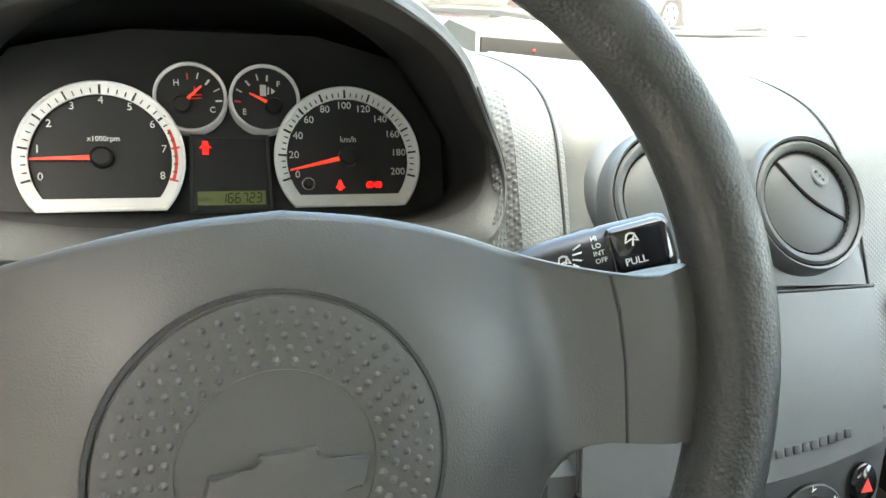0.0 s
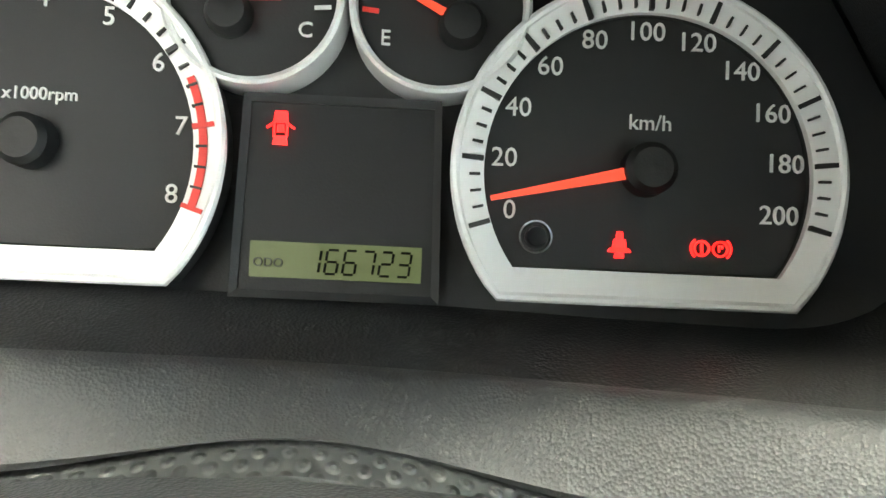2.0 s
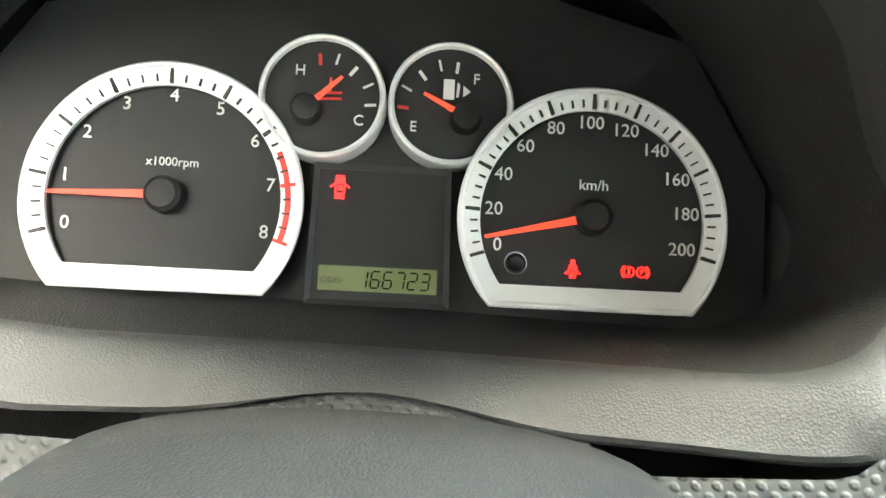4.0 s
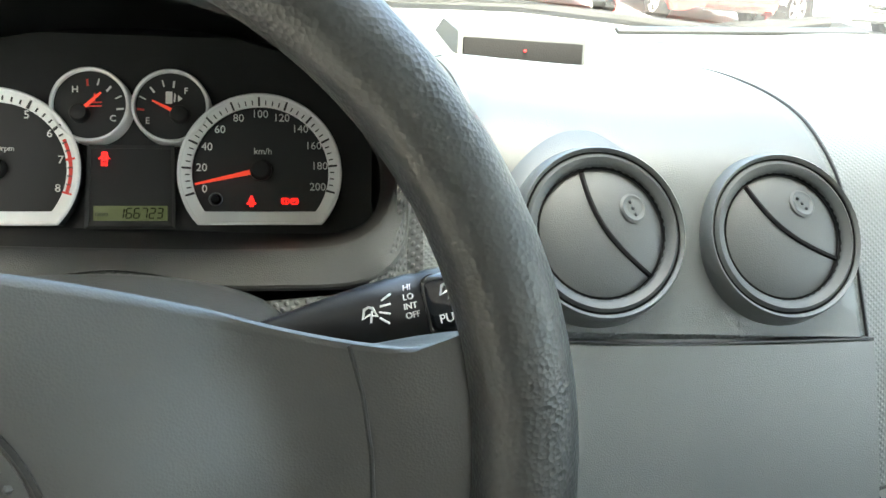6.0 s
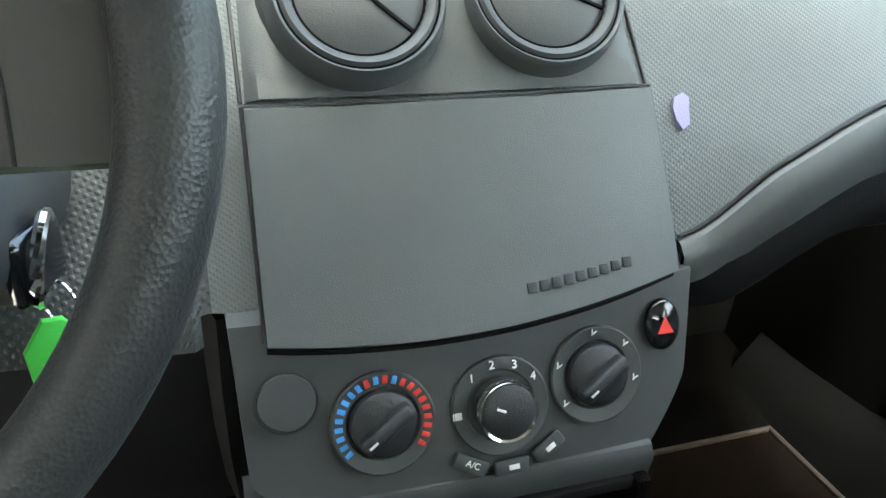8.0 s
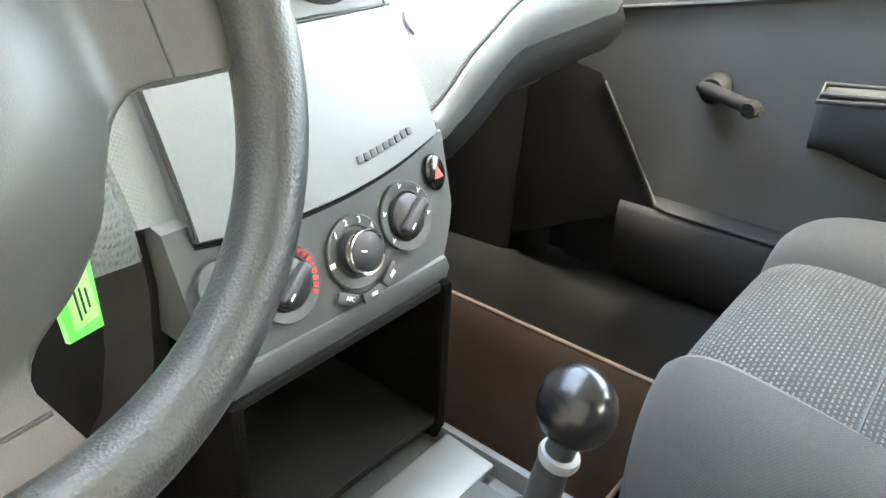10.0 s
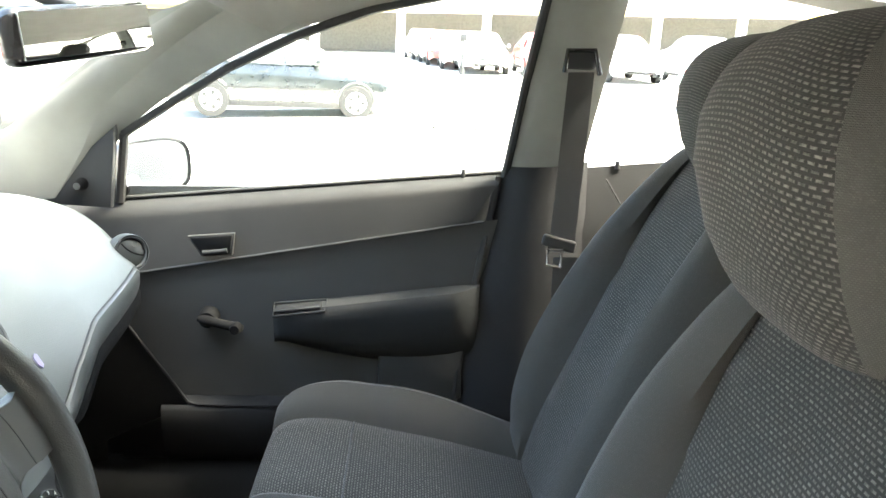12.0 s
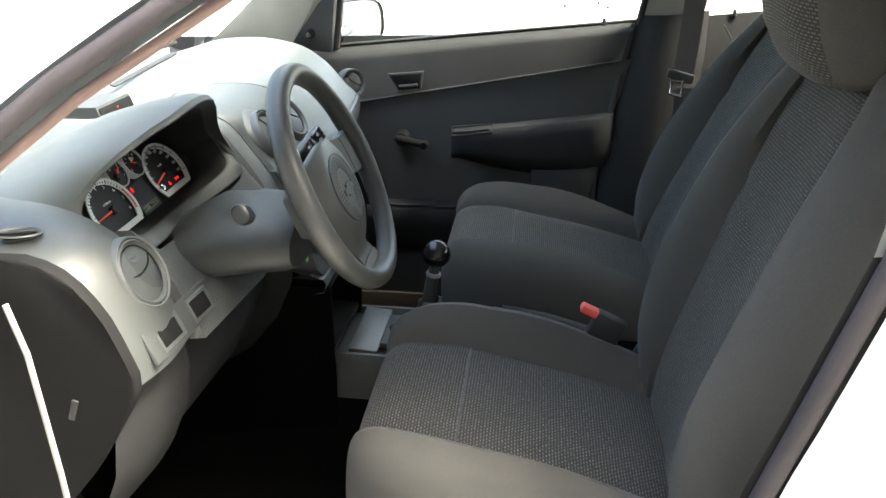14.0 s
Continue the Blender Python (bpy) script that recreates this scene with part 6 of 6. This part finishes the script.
# the car's own body beyond the cabin
for s in (1, -1):
    tagged(part("front_wing", panel_between([(s * .80, .62, 1.0), (s * .79, 1.2, .96), (s * .74, 1.75, .84)], [(s * .84, .62, .55), (s * .86, 1.2, .55), (s * .80, 1.8, .50)], 16, .02, (s, 0, 0)), PAINT), "white painted front wing", "wing", kind="structure")
    tagged(part("lower_side", grid([[(s * x, y, z) for x, z in ((.85, .46), (.86, .34), (.84, .18), (.78, .02))] for y in np.linspace(-.92, .92, 10)]), PAINT), "white painted sill panel under the doors", "body", kind="structure")
    tagged(part("rear_wing", panel_between([(s * .75, -1.5, 1.14), (s * .76, -1.9, 1.12), (s * .72, -2.28, 1.06)], [(s * .85, -1.5, .45), (s * .84, -1.9, .45), (s * .78, -2.3, .42)], 16, .03, (s, 0, 0)), PAINT), "white painted rear wing", "wing", kind="structure")
    for y in (1.28, -1.30):
        wm = frame_at((s * .76, y, 0.0), (0, 1, 0), (0, 0, s))
        wl = thing("road_wheel", "black tyre on a plain steel wheel", "wheel", "road wheels")
        part("tyre", revolve([(.19, .085), (.295, .085), (.31, .06), (.31, -.06), (.295, -.085), (.19, -.085)], wm, 40), RUBBER, wl)
        part("rim", revolve([(.0001, .05), (.06, .055), (.15, .06), (.185, .075), (.195, .085)], wm, 36), SILVER, wl)
        tagged(part("wheel_arch", revolve([(.33, .10), (.345, .11), (.36, .10), (.36, -.05)], wm, 24, a0=-8, a1=188), RUBBER), "dark wheel arch liner", "wheel arch", kind="structure")
tagged(part("front_bumper", grid([[(.80 * math.sin(a) * k, 1.62 + (.36 * math.cos(a)) * k, z) for a in np.linspace(-1.4, 1.4, 24)] for z, k in ((.84, .93), (.70, .98), (.55, 1.02), (.40, 1.03), (.22, 1.0), (.10, .95))]), PAINT), "white painted front bumper", "bumper", kind="structure")
tagged(part("rear_bumper", grid([[(.78 * math.sin(a) * k, -2.12 - (.28 * math.cos(a)) * k, z) for a in np.linspace(-1.4, 1.4, 24)] for z, k in ((1.06, .92), (.80, .95), (.60, 1.0), (.45, 1.04), (.25, 1.02), (.10, .96))]), PAINT), "white painted tail and rear bumper", "bumper", kind="structure")
tagged(part("boot_lid", grid([[(x, y, z - .02 * (x / .74) ** 2) for x in np.linspace(-.74, .74, 12)] for y, z in ((-1.98, 1.14), (-2.1, 1.135), (-2.25, 1.11), (-2.36, 1.06))]), PAINT), "white painted boot lid", "boot lid", kind="structure")
rw = tagged(part("window_4", grid([[(x * k, y - .04 * (1 - (x / .6) ** 2), z) for x in np.linspace(-.6, .6, 12)] for y, z, k in ((-1.50, 1.42, 1.0), (-1.75, 1.30, 1.06), (-1.98, 1.14, 1.14))]), GLASS), "clear rear window", "window", kind="structure")
rw.visible_shadow = False

# ---- outside ----
GZ = -0.31
YARD = Matrix(((.8825, 0, 0, 0), (-.0105, 1, 0, 0), (-.001, -.036, 1, 0), (0, 0, 0, 1)))
PLACE = YARD
ground = tagged(part("ground", grid([[(x, y, GZ) for x in np.linspace(-300, 300, 9)] for y in np.linspace(-300, 300, 9)]), GROUNDM), "bright sunlit concrete car park", "ground", kind="structure")


def standing(x, y, a):
    """A pose on the sloping yard, turned by a degrees about the upright."""
    return Matrix.Translation(YARD @ Vector((x, y, GZ))) @ pose(0, 0, 0, 0, 0, a)


PLACE = Matrix()


def parked_car(paint, label, group="parked cars"):
    """A saloon of about 4.3 m facing local +y, standing on z = 0."""
    c = thing("parked_car", label, "car", group)
    st = [(-2.15, .45, .72, .80, .66, .55), (-2.08, .30, .80, .92, .78, .62), (-1.75, .24, .84, .95, .97, .64), (-1.45, .22, .85, .95, 1.06, .60), (-1.1, .20, .86, .94, 1.28, .58), (-.75, .20, .86, .93, 1.42, .56), (-.3, .20, .86, .92, 1.46, .56), (.2, .20, .86, .91, 1.44, .56),
          (.6, .20, .86, .90, 1.30, .58), (1.0, .20, .86, .89, 1.02, .64), (1.25, .21, .86, .88, .96, .66), (1.7, .23, .84, .82, .88, .64), (2.0, .28, .78, .70, .76, .60), (2.12, .36, .66, .58, .62, .50)]
    rows = []
    for y, zb, w, zs, zt, wt in spline(st, 34):
        zs = min(zs, zt - .01)
        rows.append([(w * .92, y, zb), (w * .99, y, zb + .10), (w, y, zb + .25), (w * .99, y, (zb + .25 + zs) / 2 + .03), (w * .95, y, zs), (wt + .03, y, zt - .05 * (zt - zs) / .5), (wt * .9, y, zt), (wt * .4, y, zt + .015),
                     (-wt * .4, y, zt + .015), (-wt * .9, y, zt), (-wt - .03, y, zt - .05 * (zt - zs) / .5), (-w * .95, y, zs), (-w * .99, y, (zb + .25 + zs) / 2 + .03), (-w, y, zb + .25), (-w * .99, y, zb + .10), (-w * .92, y, zb)])
    part("body", grid(rows, cap=True), paint, c, angle=60)
    for s in (1, -1):
        for name, pts in (("window", [(.70, .98), (.05, .96), (.05, 1.36), (.30, 1.36)]), ("window", [(0, .96), (-.75, .97), (-.72, 1.34), (0, 1.38)]), ("window", [(-.80, .98), (-1.12, 1.0), (-.80, 1.28)])):
            P = [(s * (.855 - .60 * max(0, (z - .93)) + .012), y, z) for y, z in pts]
            bm = bmesh.new()
            bm.faces.new([bm.verts.new(p) for p in P])
            part(name, bm, TINT, c, smooth=False)
        for y in (-1.28, 1.32):
            wl = part("wheel", revolve([(.20, .09), (.305, .085), (.315, .06), (.315, -.06), (.305, -.085)], frame_at((s * .80, y, .315), (0, 1, 0), (0, 0, s)), 32), RUBBER, c)
            rim_ = part("hubcap", revolve([(.0001, .10), (.05, .10), (.06, .085), (.19, .092), (.205, .085)], frame_at((s * .80, y, .315), (0, 1, 0), (0, 0, s)), 30), SILVER, wl, "silver five-spoke wheel")
            for k in range(5):
                a = 2 * math.pi * k / 5
                m = frame_at((s * .80, y, .315), (0, 1, 0), (0, 0, s)) @ pose(0, 0, .094, 0, 0, math.degrees(a))
                part("gap", prism([(.09, -.02), (.17, -.045), (.17, .045), (.09, .02)], m, .006), RUBBER, rim_, smooth=False)
            part("wheel_arch", revolve([(.33, .0), (.36, .012), (.37, .0)], frame_at((s * .862, y, .33), (0, 1, 0), (0, 0, s)), 24, a0=0, a1=180), paint, c)
        part("sill", rbox((.03, 2.0, .10), .01, pose(s * .85, 0, .25)), RUBBER, c)
        part("door_mirror", rbox((.12, .10, .13), .03, pose(s * .96, .62, 1.02), 3), paint, c)
        part("headlight", rbox((.22, .16, .13), .03, pose(s * .60, 1.99, .66, -20, 0, -s * 25), 3), LAMPGLASS, c)
        part("tail_light", rbox((.18, .08, .16), .02, pose(s * .66, -2.07, .74), 3), REDPAINT, c)
        part("door_handle", rbox((.02, .16, .03), .008, pose(s * .865, -.35, .84)), paint, c)
        part("door_line", tube([(s * .868, .12, .30), (s * .864, .10, .92)], .004, 5), RUBBER, c)
        part("rub_strip", rbox((.012, 1.9, .03), .005, pose(s * .868, -.1, .55)), RUBBER, c)
    for nm, P in (("windscreen", [(-.55, .68, 1.27), (.55, .68, 1.27), (.66, 1.03, 1.035), (-.66, 1.03, 1.035)]), ("rear_window", [(-.54, -1.08, 1.305), (.54, -1.08, 1.305), (.60, -1.46, 1.075), (-.60, -1.46, 1.075)])):
        bm = bmesh.new()
        bm.faces.new([bm.verts.new(p) for p in P])
        part(nm, bm, TINT, c, smooth=False)
    part("grille", rbox((.7, .04, .12), .02, pose(0, 2.10, .56), 2), RUBBER, c)
    part("lower_grille", rbox((1.0, .04, .12), .02, pose(0, 2.10, .38), 2), RUBBER, c)
    part("bumper_line", rbox((1.2, .03, .02), .006, pose(0, 2.12, .48)), RUBBER, c)
    return c


black = parked_car(BLACKPAINT, "black saloon car parked across the yard")
black.matrix_basis = standing(16.2, 2.66, 180 + 12.5)
white = parked_car(PAINT, "white car parked in a row")
red = parked_car(REDPAINT, "red car parked in a row")
silver = parked_car(SILVPAINT, "silver car parked in a row")
teal = parked_car(TEALPAINT, "pale green car parked behind")
teal.matrix_basis = standing(17.5, -7.6, 165)
white.matrix_basis = standing(22.0, 5.6, 190)
red.matrix_basis = standing(32.0, -4.1, 92)
silver.matrix_basis = standing(33.0, -1.9, 92)
for i, (src, x, y, a) in enumerate(((white, 29, -6.4, 95), (white, 27.5, -8.8, 95), (silver, 26, -11.2, 95), (white, 36, -1.2, 92), (red, 39, -.6, 92), (white, 42, -.2, 92), (silver, 45, .2, 92), (white, 48, .7, 92),
                                    (red, 3.8, 12.6, 182), (white, 1.0, 12.5, 182), (white, -1.8, 12.6, 182), (red, 6.6, 12.7, 182), (white, 9.4, 12.8, 182), (white, 13.0, 8.2, 200), (silver, -4.6, 12.5, 182))):
    copy_thing(src, standing(x, y, a))

# tripod standing in the yard
PLACE = YARD
tp = thing("tripod", "light camera tripod standing in the yard", "tripod")
TX, TY = 13.9, -.72
for k in range(3):
    a = radians(100 + 120 * k)
    part("leg", tube([(TX, TY, GZ + .95), (TX + .42 * math.cos(a), TY + .42 * math.sin(a), GZ + .02)], [.014, .010], 8), SILVER, tp)
    part("foot", tube([(TX + .42 * math.cos(a), TY + .42 * math.sin(a), GZ + .05), (TX + .43 * math.cos(a), TY + .43 * math.sin(a), GZ)], .025, 8), RUBBER, tp)
    part("brace", tube([(TX, TY, GZ + .45), (TX + .25 * math.cos(a), TY + .25 * math.sin(a), GZ + .45)], .008, 6), SILVER, tp)
part("centre_post", tube([(TX, TY, GZ + .42), (TX, TY, GZ + 1.45)], .014, 8), DARK, tp)
part("collar", tube([(TX, TY, GZ + .90), (TX, TY, GZ + 1.0)], .045, 12), DARK, tp)
part("head", rbox((.10, .12, .12), .02, pose(TX, TY, GZ + 1.50)), DARK, tp)

# garages along the far side
gar = thing("garage_building", "long pale building with open garages, shade painted inside", "building", kind="structure")
part("wall", rbox((.6, 70, 1.0), .02, pose(52, -8, GZ + 2.85)), WALLM, gar, smooth=False)
part("upper_wall", rbox((.5, 70, 4.0), .02, pose(54.5, -8, GZ + 5.35)), WALLM, gar, smooth=False)
# inner wall and floor have the garage shade in their colour
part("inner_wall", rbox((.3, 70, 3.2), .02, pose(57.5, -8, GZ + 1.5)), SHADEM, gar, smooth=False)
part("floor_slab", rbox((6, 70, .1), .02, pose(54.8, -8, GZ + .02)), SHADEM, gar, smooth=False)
part("roof_slab", rbox((6.5, 70, .3), .02, pose(55, -8, GZ + 3.3)), WALLM, gar, smooth=False)
for k in range(14):
    part("pillar", rbox((.5, .5, 2.5), .03, pose(52, 22 - k * 5.0, GZ + 1.25)), WALLM, gar)
    part("lintel", rbox((.1, 4.4, .25), .02, pose(51.65, 19.5 - k * 5.0, GZ + 2.5)), YELLOWM, gar)
    wdw = part("window", rbox((.1, 2.0, 1.3), .02, pose(54.2, 19.5 - k * 5.0, GZ + 5.4)), TINT, gar)
    part("window_frame", rbox((.14, .06, 1.3), .01, pose(54.17, 19.5 - k * 5.0, GZ + 5.4)), WALLM, wdw)
yard = thing("boundary_wall", "pale boundary wall beyond the parked cars", "wall", kind="structure")
part("wall", rbox((80, .3, 2.6), .02, pose(10, 30, GZ + 1.3)), WALLM, yard, smooth=False)
# unseen wall, added to block sky light from the open door side
tagged(part("wall_west", rbox((.25, 40, 4.6), .02, pose(-3.0, -4, GZ + 2.3)), WESTM, smooth=False), "plain dark wall, added unseen to shade the driver's side", "wall", kind="structure")
